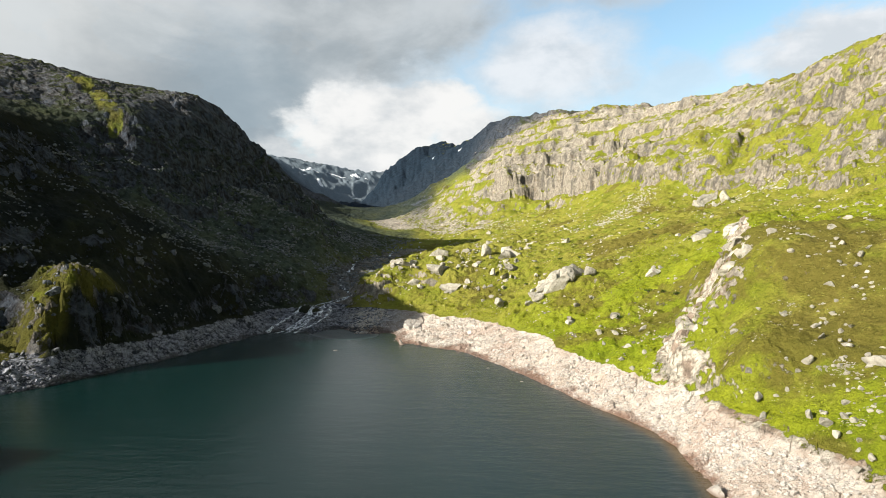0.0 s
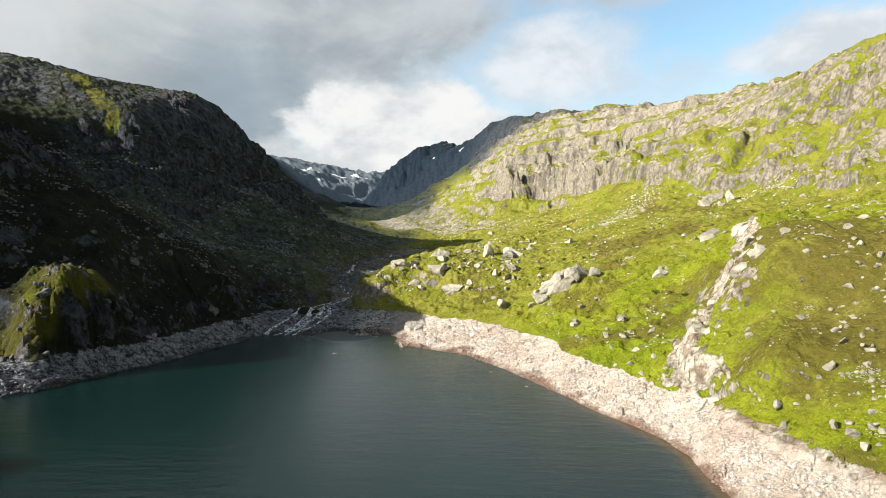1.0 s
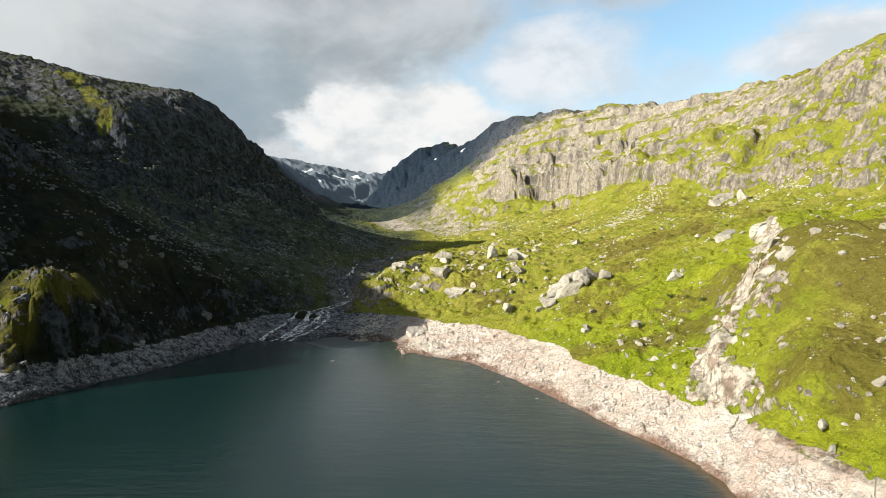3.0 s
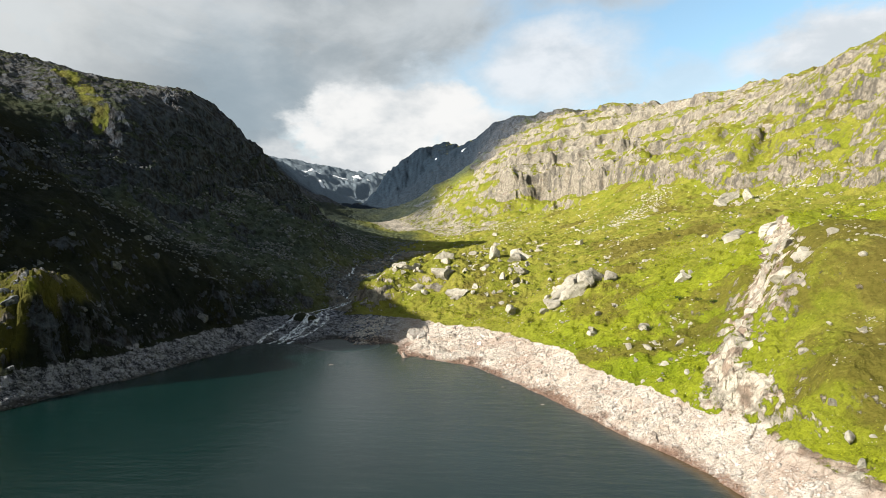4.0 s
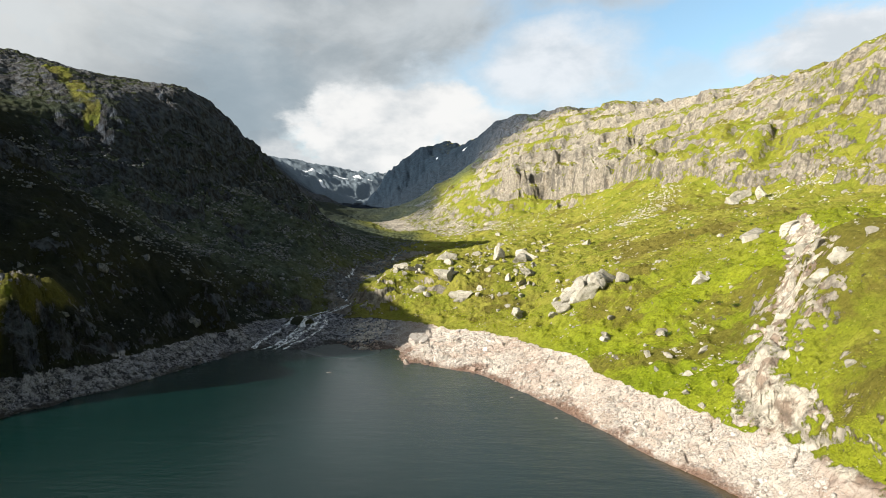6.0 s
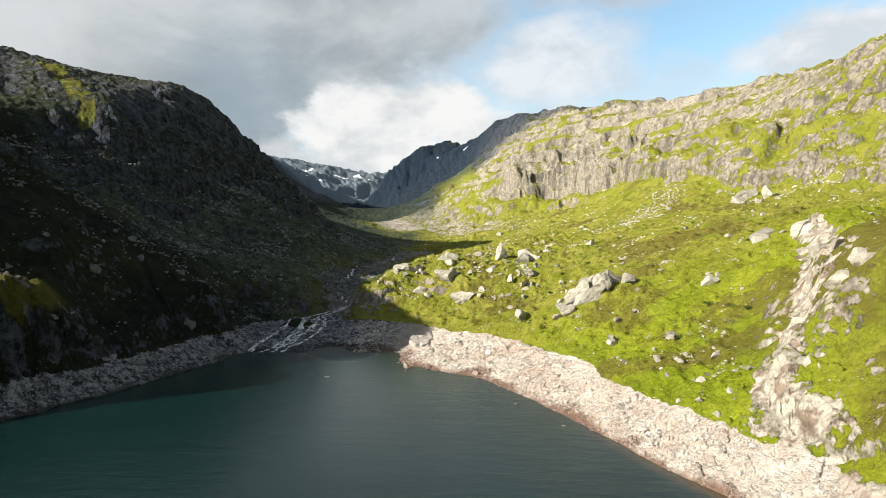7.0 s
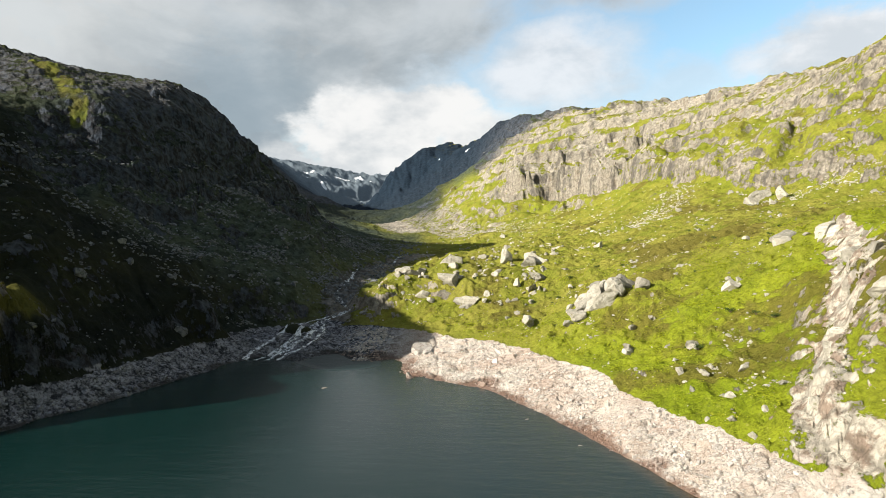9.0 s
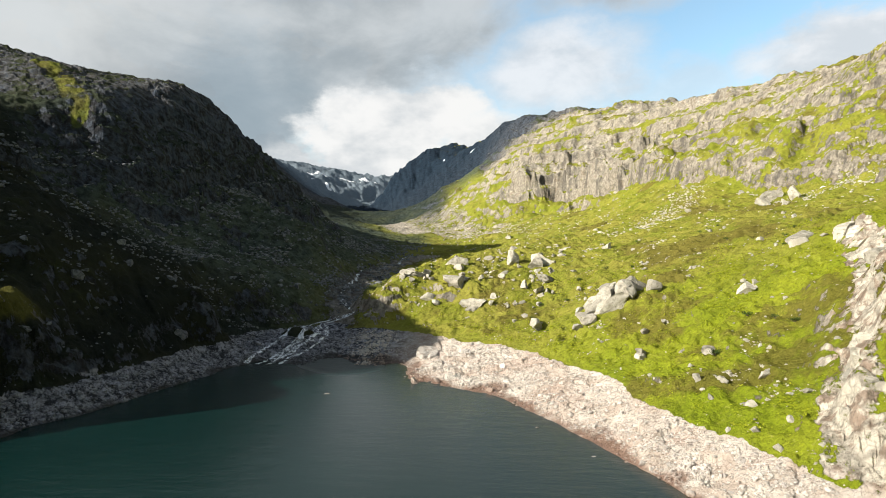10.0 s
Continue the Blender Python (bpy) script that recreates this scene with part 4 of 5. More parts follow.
def block_mesh(name, seed, detail=3, cuts=9, stretch=(1.0, 0.8, 0.62)):
    """An angular boulder about 1 m long: a ball broken by random cleavage planes, split by joints, then roughened."""
    rng = random.Random(seed)
    bm = bmesh.new()
    bmesh.ops.create_icosphere(bm, subdivisions=detail, radius=0.62)
    planes = []
    for _ in range(cuts):
        d = Vector((rng.gauss(0, 1), rng.gauss(0, 1), rng.gauss(0, 0.8))).normalized()
        planes.append((d, rng.uniform(0.20, 0.40)))
    off = Vector((rng.random(), rng.random(), rng.random())) * 50
    rough = 1.0 if detail > 2 else 0.5
    for v in bm.verts:
        for d, r in planes:
            over = v.co.dot(d) - r
            if over > 0:
                v.co -= d * over * 0.98
        out = v.co.normalized()
        joint = max(0.0, 1 - abs(noise.noise(v.co * 2.6 + off)) * 9)
        v.co += out * rough * (0.04 * noise.noise(v.co * 2.2 + off) + 0.03 * noise.noise(v.co * 5 + off) + 0.02 * noise.noise(v.co * 11 + off) - 0.05 * joint)
        v.co = Vector((v.co.x * stretch[0], v.co.y * stretch[1], v.co.z * stretch[2])) * 1.25
    me = bpy.data.meshes.new(name)
    bm.to_mesh(me)
    bm.free()
    me.materials.append(STONE)
    return me


SHAPES = [block_mesh("boulder", s, 3, 9 + s % 5, (1.0, 0.7 + 0.05 * (s % 6), 0.5 + 0.08 * (s % 5))) for s in range(16)]
SMALL_SHAPES = [block_mesh("shore_stone", 100 + s, 2, 7, (1.0, 0.8, 0.55 + 0.04 * (s % 5))) for s in range(14)]


def lay(name, label, category, group, x, y, size, seed, shapes, sink=0.28, tilt=16):
    """Sets one boulder into the ground."""
    rng = random.Random(seed)
    ob = new(name, shapes[rng.randrange(len(shapes))])
    s = (size * rng.uniform(0.9, 1.1), size * rng.uniform(0.85, 1.1), size * rng.uniform(0.8, 1.15))
    low = min(float(ground_at(np.array([x + a]), np.array([y + b]))[0]) for a, b in ((0, 0), (0.3 * size, 0), (-0.3 * size, 0), (0, 0.3 * size), (0, -0.3 * size)))
    mid = float(ground_at(np.array([x]), np.array([y]))[0])
    z = 0.5 * (low + mid) + s[2] * (0.30 - sink)
    ob.matrix_world = pose(x, y, z, rng.uniform(-tilt, tilt), rng.uniform(-tilt, tilt), rng.uniform(0, 360)) @ Matrix.Diagonal((*s, 1))
    return tagged(ob, label, category, group)


KNOB_ROCKS = [(-64, 493, 12), (-56, 500, 9), (-68, 503, 8), (-32.5, 504.3, 11.9), (-30.4, 474.0, 15), (-8.3, 450.1, 7.7), (-44.9, 461.9, 8.8), (-24.5, 451.3, 11), (-21.1, 443.1, 10.5), (6.7, 519.9, 8.8), (22.2, 506.7, 13), (23.7, 466.3, 7),
              (20.5, 440.4, 8), (9.0, 418.0, 5.6), (3.2, 414.3, 4.7), (14.4, 399.7, 5.3), (11.9, 858.8, 9.7), (8.9, 593.4, 7.9), (48.2, 564.1, 9.6), (39.4, 591.5, 4.5), (-81.2, 474.4, 4.6)]
BENCH_ROCKS = [(53.3, 414.2, 5.5), (52, 404, 8), (64.2, 337.7, 3.3), (55.0, 338.3, 3.9), (49.3, 320.6, 5.6), (62.0, 309.9, 3.0),
               (68.1, 301.6, 5.3), (73.8, 267.5, 2.6), (96.9, 339.4, 10.0), (103, 344, 5), (75.3, 533.0, 8.1), (103.1, 595.9, 3.4), (132.2, 481.9, 4.7), (134.7, 372.8, 10.5), (122.6, 603.3, 5.8), (55.1, 274.1, 3.7), (61.5, 268.9, 2.6),
               (83.0, 293.9, 2.3), (84.9, 291.2, 2.3), (41.1, 406.4, 3.9), (226.4, 560.5, 5.7), (199.3, 554.8, 13.4), (204.9, 536.7, 8.7), (157.9, 608.2, 5.9), (149.1, 642.3, 5.0)]
RIB_SLABS = [(146.0, 348.0, 11), (141.9, 338, 9), (133, 318, 8), (122, 292, 8), (104, 236, 8.5), (99, 240, 9.5), (108, 246, 7), (94, 250, 8.5), (87, 244, 8.6), (79, 232, 7.5), (72, 222, 6), (84.3, 200.4, 3.1),
             (112, 266, 7), (118, 282, 6)]
KNOLL_ROCKS = [(116.5, 245.0, 3.8), (111.8, 221.5, 2.8), (129.9, 210.6, 2.8), (157.4, 265.5, 3.5), (153.5, 244.4, 2.2), (103.4, 159.7, 5.5), (102.7, 188.4, 2.4), (100.4, 179.7, 2.9), (116.0, 203.6, 3.3), (128.4, 219.1, 2.4),
               (77.2, 168.3, 3.9), (78.5, 176.4, 2.8), (81.7, 166.7, 1.6), (74.7, 159.4, 2.6), (80.9, 149.8, 3.0), (81.0, 142.8, 3.5), (81.2, 138.9, 2.8), (92.2, 171.5, 3.7), (88.7, 169.9, 2.2), (90.3, 150.3, 2.0), (92.7, 154.0, 1.7),
               (86.3, 140.4, 2.2), (76.5, 134.0, 2.7), (82.5, 133.0, 1.5), (83.4, 137.5, 1.6), (82.1, 127.7, 2.7), (79.1, 127.4, 2.1), (75.6, 132.9, 1.8), (81.3, 131.0, 1.3)]
MEADOW_ROCKS = [(72.1, 266.8, 3.2), (67.1, 300.2, 4.5), (61.8, 308.6, 2.3), (49.0, 319.4, 5.2), (63.0, 338.3, 3.6), (61.7, 269.9, 2.8), (54.7, 259.8, 2.6), (55.5, 269.0, 1.9), (55.7, 233.8, 2.3), (58.2, 226.0, 2.6), (64.8, 234.5, 2.4), (77.3, 251.3, 2.6)]
SHORE_ROCKS = [(55.2, 140.5, 5.1), (-44.5, 384, 11.5), (-38.5, 381, 6), (-22.3, 380, 5), (-33.0, 338.3, 3.5), (-42.7, 336.5, 4.5), (-9.7, 321.6, 3.3), (33.8, 292.8, 2.5), (17.0, 283.5, 2.4), (52.0, 240.1, 2.0), (50.1, 219.0, 2.1), (-5.2, 349.5, 3.4),
               (-144.6, 324.4, 3.8), (-141.5, 354.6, 2.9), (-149.0, 295.8, 4.5), (-73.9, 407.1, 3.8), (-139.7, 401.8, 5.3), (-151.0, 306.2, 3.6), (-183.7, 223.0, 4.5)]
WEST_ROCKS = [(-177.8, 280.9, 5.0), (-162.7, 362.6, 8.0), (-180.7, 296.8, 2.6), (-196.0, 333.5, 9.0), (-209.1, 386.7, 5.6), (-195.0, 371.9, 6.6), (-178.2, 382.7, 5.9), (-178.9, 408.2, 4.2), (-210.1, 319.6, 4.7), (-171.8, 440.8, 4.5), (-142.5, 477.9, 5.6),
              (-133.9, 558.1, 3.7), (-191.6, 268.6, 5.6), (-188.5, 255.2, 7.5), (-193.9, 258.9, 4.9), (-185.8, 253.4, 4.2), (-189.7, 238.6, 2.9), (-188.9, 236.1, 3.5), (-265.6, 320.4, 7.1), (-219.1, 282.4, 4.1), (-210.3, 298.8, 4.9)]
for rocks, label, group, sink in (
        (KNOB_ROCKS, "large pale grey angular boulder set in a grassy knob", "boulders on the knob", 0.32),
        (BENCH_ROCKS, "pale grey weathered boulder lying in alpine grass", "boulders on the meadow", 0.20),
        (RIB_SLABS, "cracked pale rock slab breaking out of a grassy rib", "slabs on the rock rib", 0.34),
        (KNOLL_ROCKS, "sunlit pale boulder half sunk in brownish grass", "boulders on the knoll", 0.16),
        (MEADOW_ROCKS, "small pale grey boulder among green meadow plants", "boulders above the shore", 0.16),
        (SHORE_ROCKS, "bleached boulder on the bare drawdown shore", "boulders on the shore", 0.22),
        (WEST_ROCKS, "boulder coloured dark for shade on the western slope", "boulders on the west slope", 0.28)):
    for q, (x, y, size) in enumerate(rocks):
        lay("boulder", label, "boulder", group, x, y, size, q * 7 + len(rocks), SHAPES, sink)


def slab(x, y, size, turn, pitch, seed, label, group, sink=0.25):
    """One long block of rock, size = length, breadth, thickness, lying along the slope."""
    ob = new("boulder", SHAPES[seed % len(SHAPES)])
    z = float(ground_at(np.array([x]), np.array([y]))[0])
    ob.matrix_world = pose(x, y, z + size[2] * (0.4 - sink), 0, 0, turn) @ pose(0, 0, 0, 0, pitch, 0) @ Matrix.Diagonal((size[0], size[1] / 0.8, size[2] / 0.65, 1))
    return tagged(ob, label, "boulder", group)


# the heap of split blocks in the meadow, and rock breaking through the knob
for q, (x, y, size, turn, pitch) in enumerate((
        (48.5, 372.0, (19, 8, 8), 8, -24), (38.5, 372.5, (12, 7, 6), -5, -20), (35.5, 371.0, (10, 8, 7), 30, -10), (46.5, 385.0, (11, 9, 10), 70, -15), (51.0, 388.0, (8, 6, 9), 20, 5), (39.0, 383.0, (9, 6, 6), 120, 0), (36.0, 390.0, (8, 6, 5), 20, 0), (55.0, 382.0, (10, 8, 12), 40, 10), (42.0, 388.0, (12, 9, 7), 10, -12), (62.0, 383.0, (13, 9, 8), 20, -8),
        (69.5, 378.0, (10, 8, 6), 5, -8), (57.5, 375.0, (8, 7, 7), 100, 5), (31.0, 366.0, (6, 5, 4), 60, 0))):
    slab(x, y, size, turn, pitch, q + 3, "large split pale block in a heap on the meadow", "heap of split blocks")
for q, (x, y, size, turn, pitch) in enumerate((
        (24.0, 470.0, (20, 8, 8), 80, 16), (19.5, 448.0, (16, 6, 7), 75, 18), (13.0, 398.0, (14, 8, 6), 85, 20), (-64.0, 494.0, (20, 12, 7), 20, 4), (-33.0, 513.0, (17, 10, 10), -15, 8), (-31.0, 480.0, (24, 9, 7), -12, 6),
        (-21.0, 448.0, (20, 8, 6), 5, 6), (26.0, 508.0, (24, 10, 8), -18, 5), (6.0, 519.0, (12, 8, 11), 30, 0), (-49.0, 467.0, (13, 7, 6), 10, 0), (-9.0, 540.0, (10, 7, 5), 0, 0), (11.0, 455.0, (8, 5, 8), 60, 0))):
    slab(x, y, size, turn, pitch, q + 5, "broad pale rock breaking through a grassy knob", "outcrops on the knob", 0.3)
for q, (x, y, size, turn, pitch) in enumerate((
        (151, 363, (30, 10, 7), 35, -12), (137, 381, (17, 9, 6), 40, -16), (209, 575, (22, 14, 13), 30, 0), (222, 557, (16, 13, 11), 60, 0))):
    slab(x, y, size, turn, pitch, q + 9, "grey rock bench breaking out of the meadow", "rock benches in the meadow")
rib_rng = random.Random(12)
for q, (x, y, _) in enumerate(along([(x, y, 0) for x, y in ROCK_RIB], 5.0)):
    lay("boulder", "cracked pale rock slab breaking out of a grassy rib", "boulder", "slabs on the rock rib", x + rib_rng.gauss(0, 3.5), y + rib_rng.gauss(0, 3.5), rib_rng.uniform(1.2, 3.2 if y < 245 else 4.6), 400 + q, SHAPES, 0.30, 30)
drift_rng = random.Random(55)
for q, (x, y, _) in enumerate(along([(128, 222, 0), (120, 200, 0), (106, 196, 0), (98, 178, 0), (94, 160, 0), (86, 142, 0)], 1.3)):
    lay("boulder", "pale stone in a drift down the brownish knoll", "boulder", "stones down the knoll", x + drift_rng.gauss(2, 4.5), y + drift_rng.gauss(-2, 4.5), drift_rng.uniform(0.7, 1.9), 1200 + q, SMALL_SHAPES, 0.12)
knob_rng = random.Random(77)
for q in range(80):
    x, y = knob_rng.uniform(-78, 45), knob_rng.uniform(425, 560)
    if x > -78 + 0.45 * max(0, 500 - y):
        lay("boulder", "pale grey angular block on the grassy knob", "boulder", "blocks on the knob", x, y, knob_rng.uniform(1.8, 5.2), 300 + q, SHAPES, 0.12, 30)
knoll_rng = random.Random(31)
for q, (x, y, _) in enumerate(along([(-190, 270, 0), (-184, 262, 0), (-184, 250, 0), (-188, 240, 0), (-196, 234, 0)], 1.6)):
    lay("boulder", "sunlit grey block on a grassy knoll above the lake", "boulder", "blocks on the west knoll", x + knoll_rng.gauss(-3, 4), y + knoll_rng.gauss(0, 4), knoll_rng.uniform(1.4, 4.0), 700 + q, SHAPES, 0.24, 25)
for x, y, size in ((-75.7, 314.5, 3.4), (5.2, 275.1, 1.4), (18.7, 249.0, 1.9), (26.9, 245.2, 1.6)):
    ob = new("water_rock", SMALL_SHAPES[int(size * 3)])
    ob.matrix_world = pose(x, y, -0.05, 0, 0, x * 9) @ Matrix.Diagonal((size, size * 0.6, size * 0.35, 1))
    tagged(ob, "flat pale stone just breaking the lake's surface", "stone", "stones in the lake")


def scatter(count, seed, r0, r1, a0, a1, accept):
    """Places spread over rings round the lake's middle, kept where accept() says so."""
    rng = np.random.RandomState(seed)
    xs, ys = [], []
    have = 0
    for _ in range(40):
        r = np.exp(rng.uniform(math.log(r0), math.log(r1), count))
        a = np.radians(rng.uniform(a0, a1, count))
        x, y = CENTRE[0] + r * np.sin(a), CENTRE[1] + r * np.cos(a)
        ok = rng.rand(count) < accept(x, y)
        xs.append(x[ok])
        ys.append(y[ok])
        have += ok.sum()
        if have >= count:
            break
    return np.concatenate(xs)[:count], np.concatenate(ys)[:count], rng


ICO = bmesh.new()
bmesh.ops.create_icosphere(ICO, subdivisions=1, radius=0.5)
ICO_V = np.array([v.co[:] for v in ICO.verts])
ICO_F = np.array([[v.index for v in f.verts] for f in ICO.faces])
ICO.free()


def stones(name, label, x, y, size, rng, sink=0.12, flat=(0.45, 0.8)):
    """Many small angular stones as one spread."""
    n = len(x)
    v = ICO_V[None] * rng.uniform(0.62, 1.25, (n, len(ICO_V), 1))
    v = v * np.stack([np.ones(n), rng.uniform(0.6, 1.0, n), rng.uniform(*flat, n)], -1)[:, None, :]
    tilt = rng.uniform(-0.35, 0.35, n)
    c, s = np.cos(tilt)[:, None], np.sin(tilt)[:, None]
    v = np.stack([v[..., 0] * c - v[..., 2] * s, v[..., 1], v[..., 0] * s + v[..., 2] * c], -1)
    a = rng.uniform(0, 2 * math.pi, n)
    c, s = np.cos(a)[:, None], np.sin(a)[:, None]
    v = np.stack([v[..., 0] * c - v[..., 1] * s, v[..., 0] * s + v[..., 1] * c, v[..., 2]], -1) * size[:, None, None]
    v += np.stack([x, y, ground_at(x, y) + size * (0.22 - sink)], -1)[:, None, :]
    f = (ICO_F[None] + (np.arange(n) * len(ICO_V))[:, None, None]).reshape(-1, 3)
    me = mesh_from(name, v.reshape(-1, 3), f, False)
    me.materials.append(STONE)
    return tagged(new(name, me), label, "stones", kind="stuff")


def clumpy(x, y, size, lo, hi, seed):
    return smooth(lo, hi, fbm(x, y, size, 3, 0.6, seed=seed))


# the bare shore: single stones near the water, a spread of rubble between them
x, y, rng = scatter(260, 71, 115, 400, -52, 42, lambda x, y: smooth(-0.1, 0.6, ground_at(x, y)) * smooth(9.3, 8.0, ground_at(x, y)))
for q in range(len(x)):
    east = x[q] > -60
    lay("shore_stone", "bleached angular stone on the bare lake shore" if east else "grey angular stone on the shaded lake shore", "stone",
        "stones on the east shore" if east else "stones on the west shore", x[q], y[q], float(np.clip(rng.lognormal(0.05, 0.35), 0.6, 2.4)), 900 + q, SMALL_SHAPES, 0.2)
shore = lambda x, y: smooth(-0.3, 0.6, ground_at(x, y)) * smooth(9.4, 8.4, ground_at(x, y)) * (0.12 + clumpy(x, y, 16, -0.1, 0.3, 81))
x, y, rng = scatter(12000, 72, 112, 400, -10, 44, shore)
stones("shore_rubble", "bleached broken stones covering the drawdown shore", x, y, np.clip(rng.lognormal(-0.75, 0.55, len(x)), 0.22, 2.0), rng)
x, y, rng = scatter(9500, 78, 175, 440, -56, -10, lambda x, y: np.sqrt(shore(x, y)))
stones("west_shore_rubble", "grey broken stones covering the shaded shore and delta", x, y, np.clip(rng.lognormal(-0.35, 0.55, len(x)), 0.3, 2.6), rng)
# meadow stones on the sunlit side, single ones first
meadow = lambda x, y: smooth(10.5, 12.5, ground_at(x, y)) * smooth(0.95, 0.6, field_at(STEEP, x, y)) * (0.06 + clumpy(x, y, 26, 0.05, 0.4, 83)) * (x > -95)
strewn = lambda x, y: meadow(x, y) * (0.04 + clumpy(x, y, 11, 0.02, 0.35, 84))
x, y, rng = scatter(230, 73, 130, 760, -14, 48, meadow)
for q in range(len(x)):
    far_off = math.hypot(x[q], y[q] - 40)
    lay("meadow_stone", "pale grey stone lying in the sunlit grass", "stone", "stones in the meadow", x[q], y[q], float(np.clip(0.006 * far_off * rng.lognormal(0, 0.4), 0.8, 5.0)), 1500 + q, SMALL_SHAPES, 0.2)
x, y, rng = scatter(7000, 74, 125, 1100, -16, 50, strewn)
stones("meadow_rubble", "pale small stones strewn through the sunlit grass", x, y, np.clip(0.0026 * np.hypot(x, y - 40) * rng.lognormal(0, 0.5, len(x)), 0.35, 3.2), rng, 0.2)
talus = lambda x, y: np.maximum.reduce([near_line(x, y, [(128, 610), (165, 660), (185, 700)], 32), near_line(x, y, [(215, 545), (245, 555), (262, 530)], 22), near_line(x, y, [(40, 880), (20, 980)], 40), near_line(x, y, [(90, 960), (120, 1020)], 40)]) * 0.6
x, y, rng = scatter(2600, 75, 450, 1100, -5, 40, talus)
stones("talus", "pale broken rock fallen below the cliffs", x, y, np.clip(rng.lognormal(0.15, 0.5, len(x)), 0.6, 4.0), rng, 0.2)
# the shaded western slope
west = lambda x, y: smooth(10.5, 13, ground_at(x, y)) * smooth(1.3, 0.7, field_at(STEEP, x, y)) * (0.08 + clumpy(x, y, 40, -0.05, 0.35, 85)) * (x < -95) * smooth(150, 120, ground_at(x, y)) * (0.25 + 0.75 * smooth(360, 480, y))
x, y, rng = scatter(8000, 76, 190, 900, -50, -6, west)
stones("west_rubble", "grey stones, shade in their colour, strewn over the western slope", x, y, np.clip(0.0033 * np.hypot(x, y - 40) * rng.lognormal(0, 0.45, len(x)), 0.5, 4.0), rng)


LEAF_SUN = plant_material("meadow_leaf", (0.22, 0.26, 0.010), (0.32, 0.345, 0.024))


def tufts(name, label, x, y, size, rng, mat):
    """Low clumps of arching blades and leaves, as one spread."""
    n, blades = len(x), 6
    a = rng.uniform(0, 2 * math.pi, (n, blades))
    lean = rng.uniform(0.35, 0.9, (n, blades))
    tall = rng.uniform(0.5, 1.0, (n, blades)) * size[:, None]
    wide = 0.22 * size[:, None] * rng.uniform(0.7, 1.3, (n, blades))
    ox, oy = np.cos(a), np.sin(a)
    px, py = -oy, ox
    base = np.stack([x, y, ground_at(x, y) - 0.05], -1)[:, None, :]
    mid = base + np.stack([ox * lean * tall * 0.5, oy * lean * tall * 0.5, tall * 0.55], -1)
    side = np.stack([px * wide, py * wide, 0 * px], -1)
    tip = base + np.stack([ox * lean * tall, oy * lean * tall, tall * (0.75 - 0.4 * lean) + 0.15 * tall], -1)
    root = np.broadcast_to(base, mid.shape)
    v = np.stack([root, mid + side, tip, mid - side], 2).reshape(-1, 3)
    k = n * blades
    i = np.arange(k) * 4
    f = np.concatenate([np.stack([i, i + 1, i + 2], -1), np.stack([i, i + 2, i + 3], -1)])
    me = mesh_from(name, v, f, False)
    me.materials.append(mat)
    return tagged(new(name, me), label, "plants", kind="stuff")


grow = lambda x, y: smooth(10.8, 12.0, ground_at(x, y)) * smooth(1.3, 0.7, field_at(STEEP, x, y)) * (0.1 + clumpy(x, y, 14, -0.15, 0.35, 87)) * (x > -60) * smooth(0.7, 0.2, field_at(HEATH_AND_SHADE, x, y)) * (field_at(ROCKY, x, y) < 0.3)
x, y, rng = scatter(13000, 77, 125, 420, -10, 50, grow)
tufts("meadow_plants", "low leafy green plants and grass tussocks on the sunlit slope", x, y, np.clip(0.0026 * np.hypot(x, y - 40) * rng.lognormal(0, 0.3, len(x)), 0.3, 1.1), rng, LEAF_SUN)


def snow_patch(x, y, wide, deep, turn, seed):
    """An old snow bed with a ragged rim, lying on the ground."""
    n = 34
    g = np.linspace(-1.25, 1.25, n)
    U, V = np.meshgrid(g, g)
    a = radians(turn)
    X, Y = x + U * wide * math.cos(a) - V * deep * math.sin(a), y + U * wide * math.sin(a) + V * deep * math.cos(a)
    rim = np.hypot(U, V) + 0.75 * fbm(X, Y, max(wide, deep) * 0.9, 4, 0.6, seed=seed)
    thick = np.clip((0.85 - rim) * 4, -1, 1)
    Z = ground_at(X, Y) + thick * 0.03 * min(wide, deep) + 0.10
    i = np.arange(n * n).reshape(n, n)
    q = np.stack([i[:-1, :-1], i[:-1, 1:], i[1:, 1:], i[1:, :-1]], -1).reshape(-1, 4)
    keep = (thick.ravel()[q] > -0.35).sum(1) >= 3
    me = mesh_from("snow_patch", np.stack([X, Y, Z], -1).reshape(-1, 3), q[keep])
    me.materials.append(SNOW)
    tagged(new("snow_patch", me), "old white snow patch lying in a hollow of dark rock", "snow", "snow patches")


for k, (x, y, wide, deep, turn) in enumerate(((-945, 3340, 52, 34, 15), (-868, 3170, 14, 58, 30), (-840, 3490, 62, 13, 8), (-765, 3570, 34, 30, 20), (-1005, 3300, 20, 12, 0), (-820, 3110, 10, 30, 20), (-960, 3180, 10, 18, 0), (-700, 3560, 22, 9, 0),
                                               (-72, 2012, 8, 7, 0), (-170, 2088, 5, 6, 0), (247, 560, 9, 4, 20))):
    snow_patch(x, y, wide, deep, turn, 90 + k)


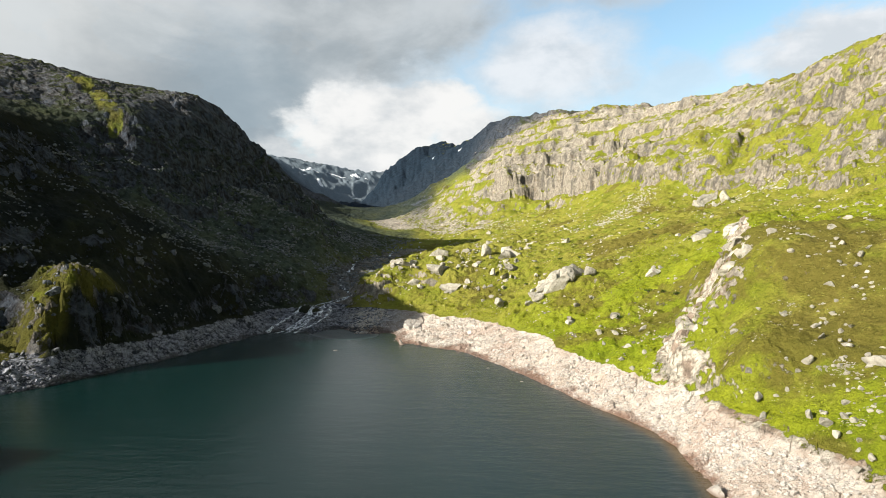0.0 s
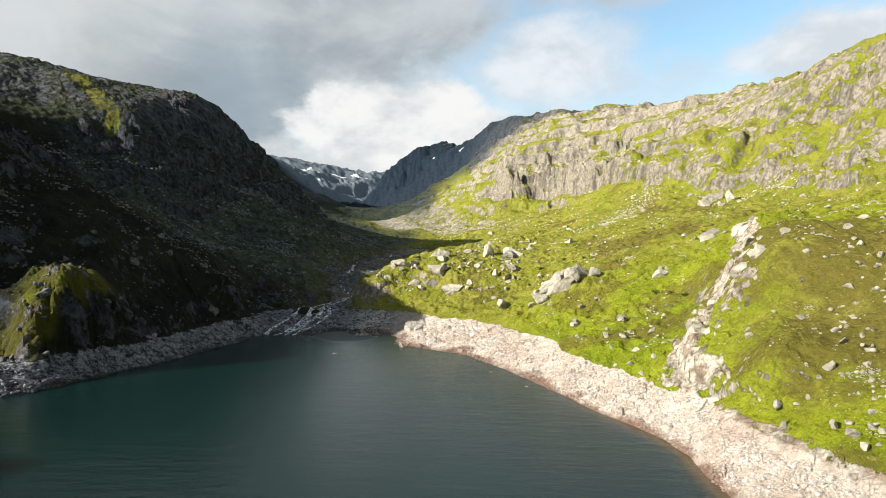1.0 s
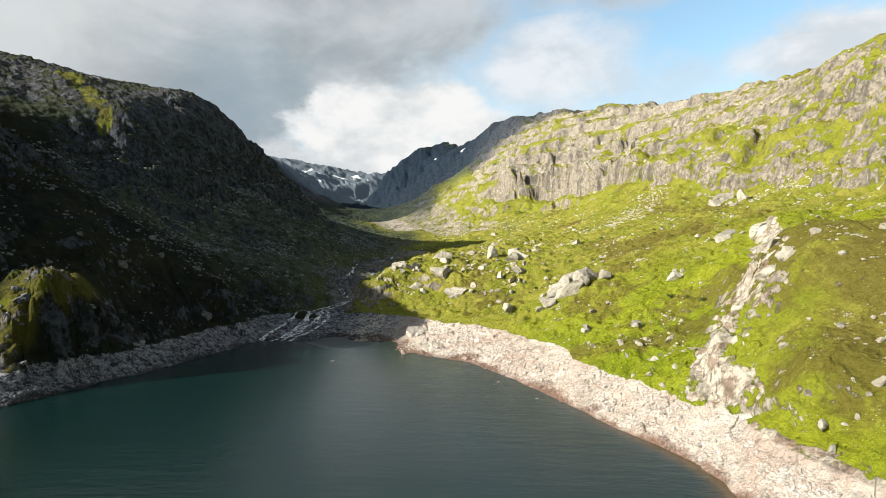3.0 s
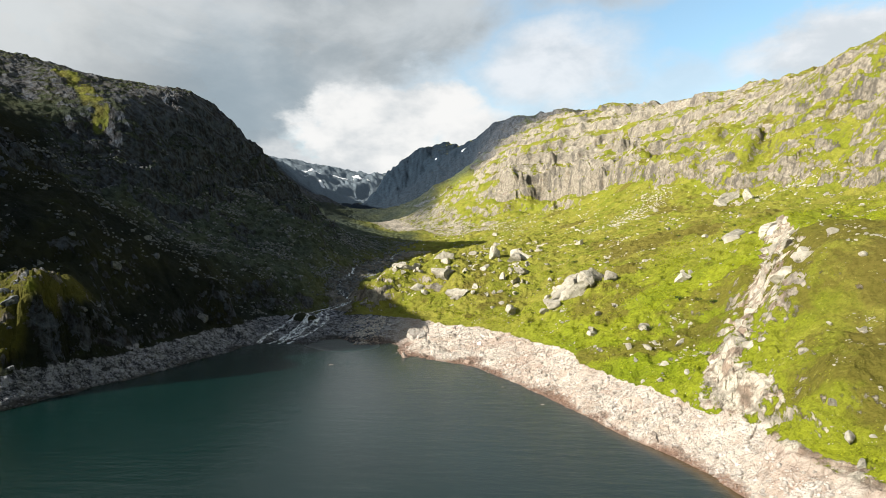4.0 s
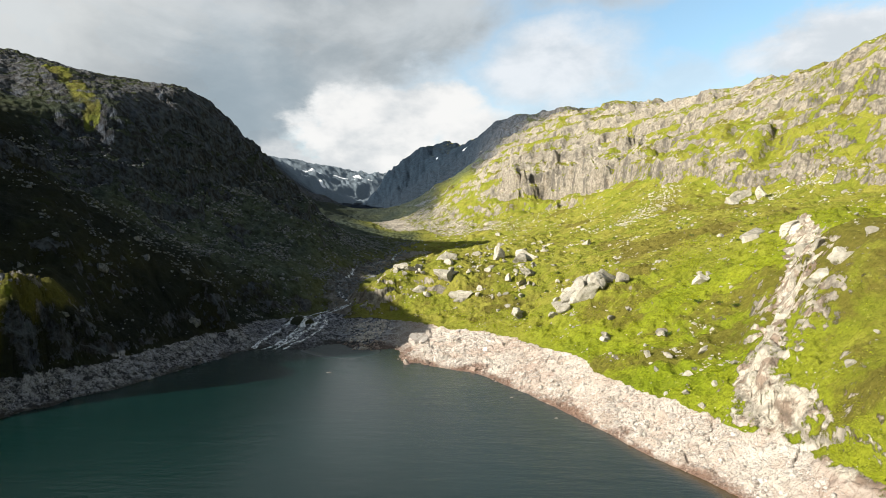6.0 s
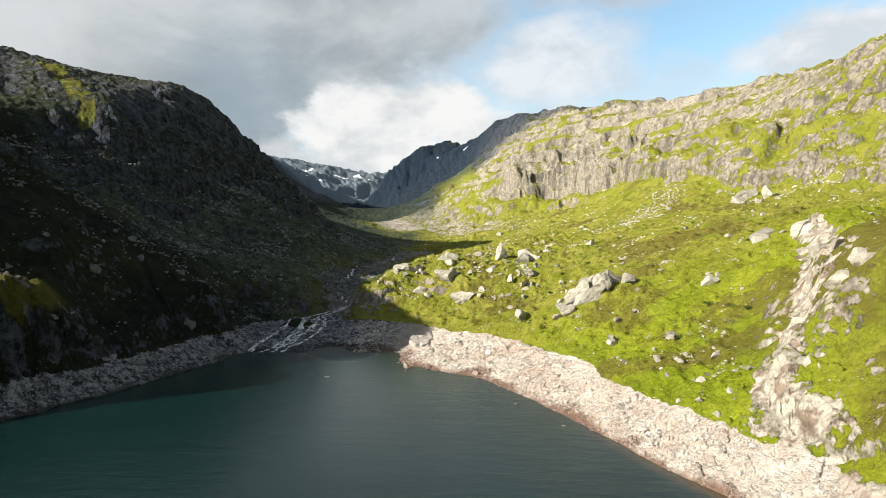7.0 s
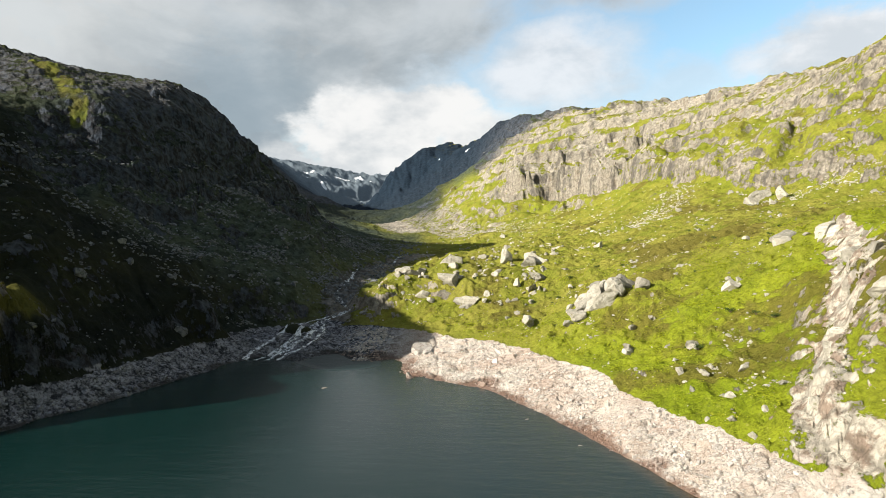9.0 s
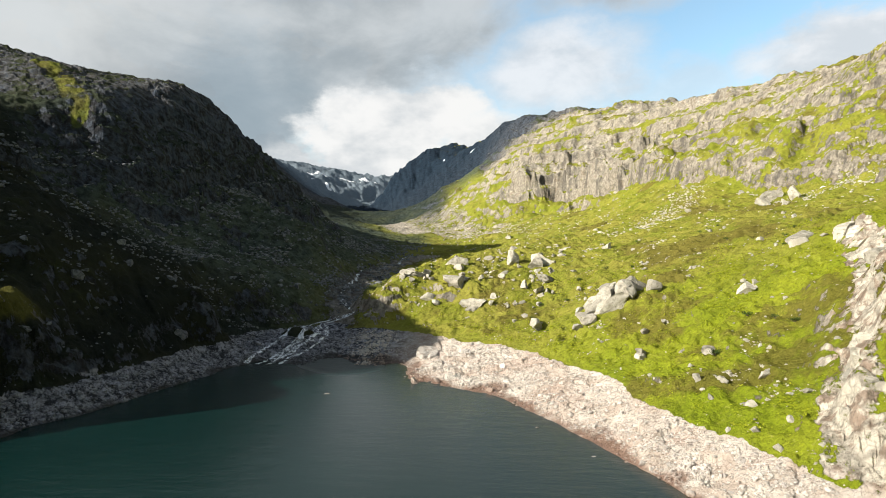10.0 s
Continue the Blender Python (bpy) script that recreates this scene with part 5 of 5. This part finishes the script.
def shrub_meshes(seed):
    """A low willow about 1 m wide: bent stems and a loose uneven crown of leaves."""
    rng = random.Random(seed)
    stem, crown = bmesh.new(), bmesh.new()
    for _ in range(7):
        a, lean, tall = rng.uniform(0, 6.283), rng.uniform(0.15, 0.42), rng.uniform(0.3, 0.55)
        ends = [Vector((0.05 * math.cos(a), 0.05 * math.sin(a), -0.08)), Vector((lean * 0.5 * math.cos(a), lean * 0.5 * math.sin(a), tall * 0.6)), Vector((lean * math.cos(a), lean * math.sin(a), tall))]
        rings = []
        for e, r in zip(ends, (0.028, 0.018, 0.006)):
            rings.append([stem.verts.new(e + Vector((r * math.cos(k * 1.257), r * math.sin(k * 1.257), 0))) for k in range(5)])
        for lo, hi in zip(rings, rings[1:]):
            for k in range(5):
                stem.faces.new((lo[k], lo[(k + 1) % 5], hi[(k + 1) % 5], hi[k]))
        for _ in range(38):
            c = ends[2] + Vector((rng.gauss(0, 0.13), rng.gauss(0, 0.13), rng.gauss(-0.05, 0.10)))
            d = Vector((rng.gauss(0, 1), rng.gauss(0, 1), rng.gauss(0.2, 0.7))).normalized() * rng.uniform(0.05, 0.09)
            s = d.cross(Vector((rng.gauss(0, 1), rng.gauss(0, 1), rng.gauss(0, 1)))).normalized() * 0.028
            crown.faces.new([crown.verts.new(c - d), crown.verts.new(c + s), crown.verts.new(c + d), crown.verts.new(c - s)])
    out = []
    for name, bm, mat in (("stem", stem, BARK), ("foliage", crown, LEAF_SHRUB)):
        me = bpy.data.meshes.new(name)
        bm.to_mesh(me)
        bm.free()
        me.materials.append(mat)
        out.append(me)
    return out


SHRUBS = [shrub_meshes(s) for s in range(5)]
x, y, rng = scatter(42, 79, 230, 560, -9, 28, lambda x, y: smooth(14, 18, ground_at(x, y)) * smooth(0.9, 0.6, field_at(STEEP, x, y)) * clumpy(x, y, 30, 0.0, 0.4, 88))
for q in range(len(x)):
    size = float(rng.uniform(1.6, 4.2))
    root = new("shrub")
    root.matrix_world = pose(x[q], y[q], float(ground_at(x[q:q + 1], y[q:q + 1])[0]) - 0.02, 0, 0, float(rng.uniform(0, 360))) @ Matrix.Diagonal((size, size, size * 0.8, 1))
    tagged(root, "low dark green willow shrub growing in the meadow", "shrub", "shrubs in the meadow")
    for me in SHRUBS[q % 5]:
        new(me.name, me).parent = root
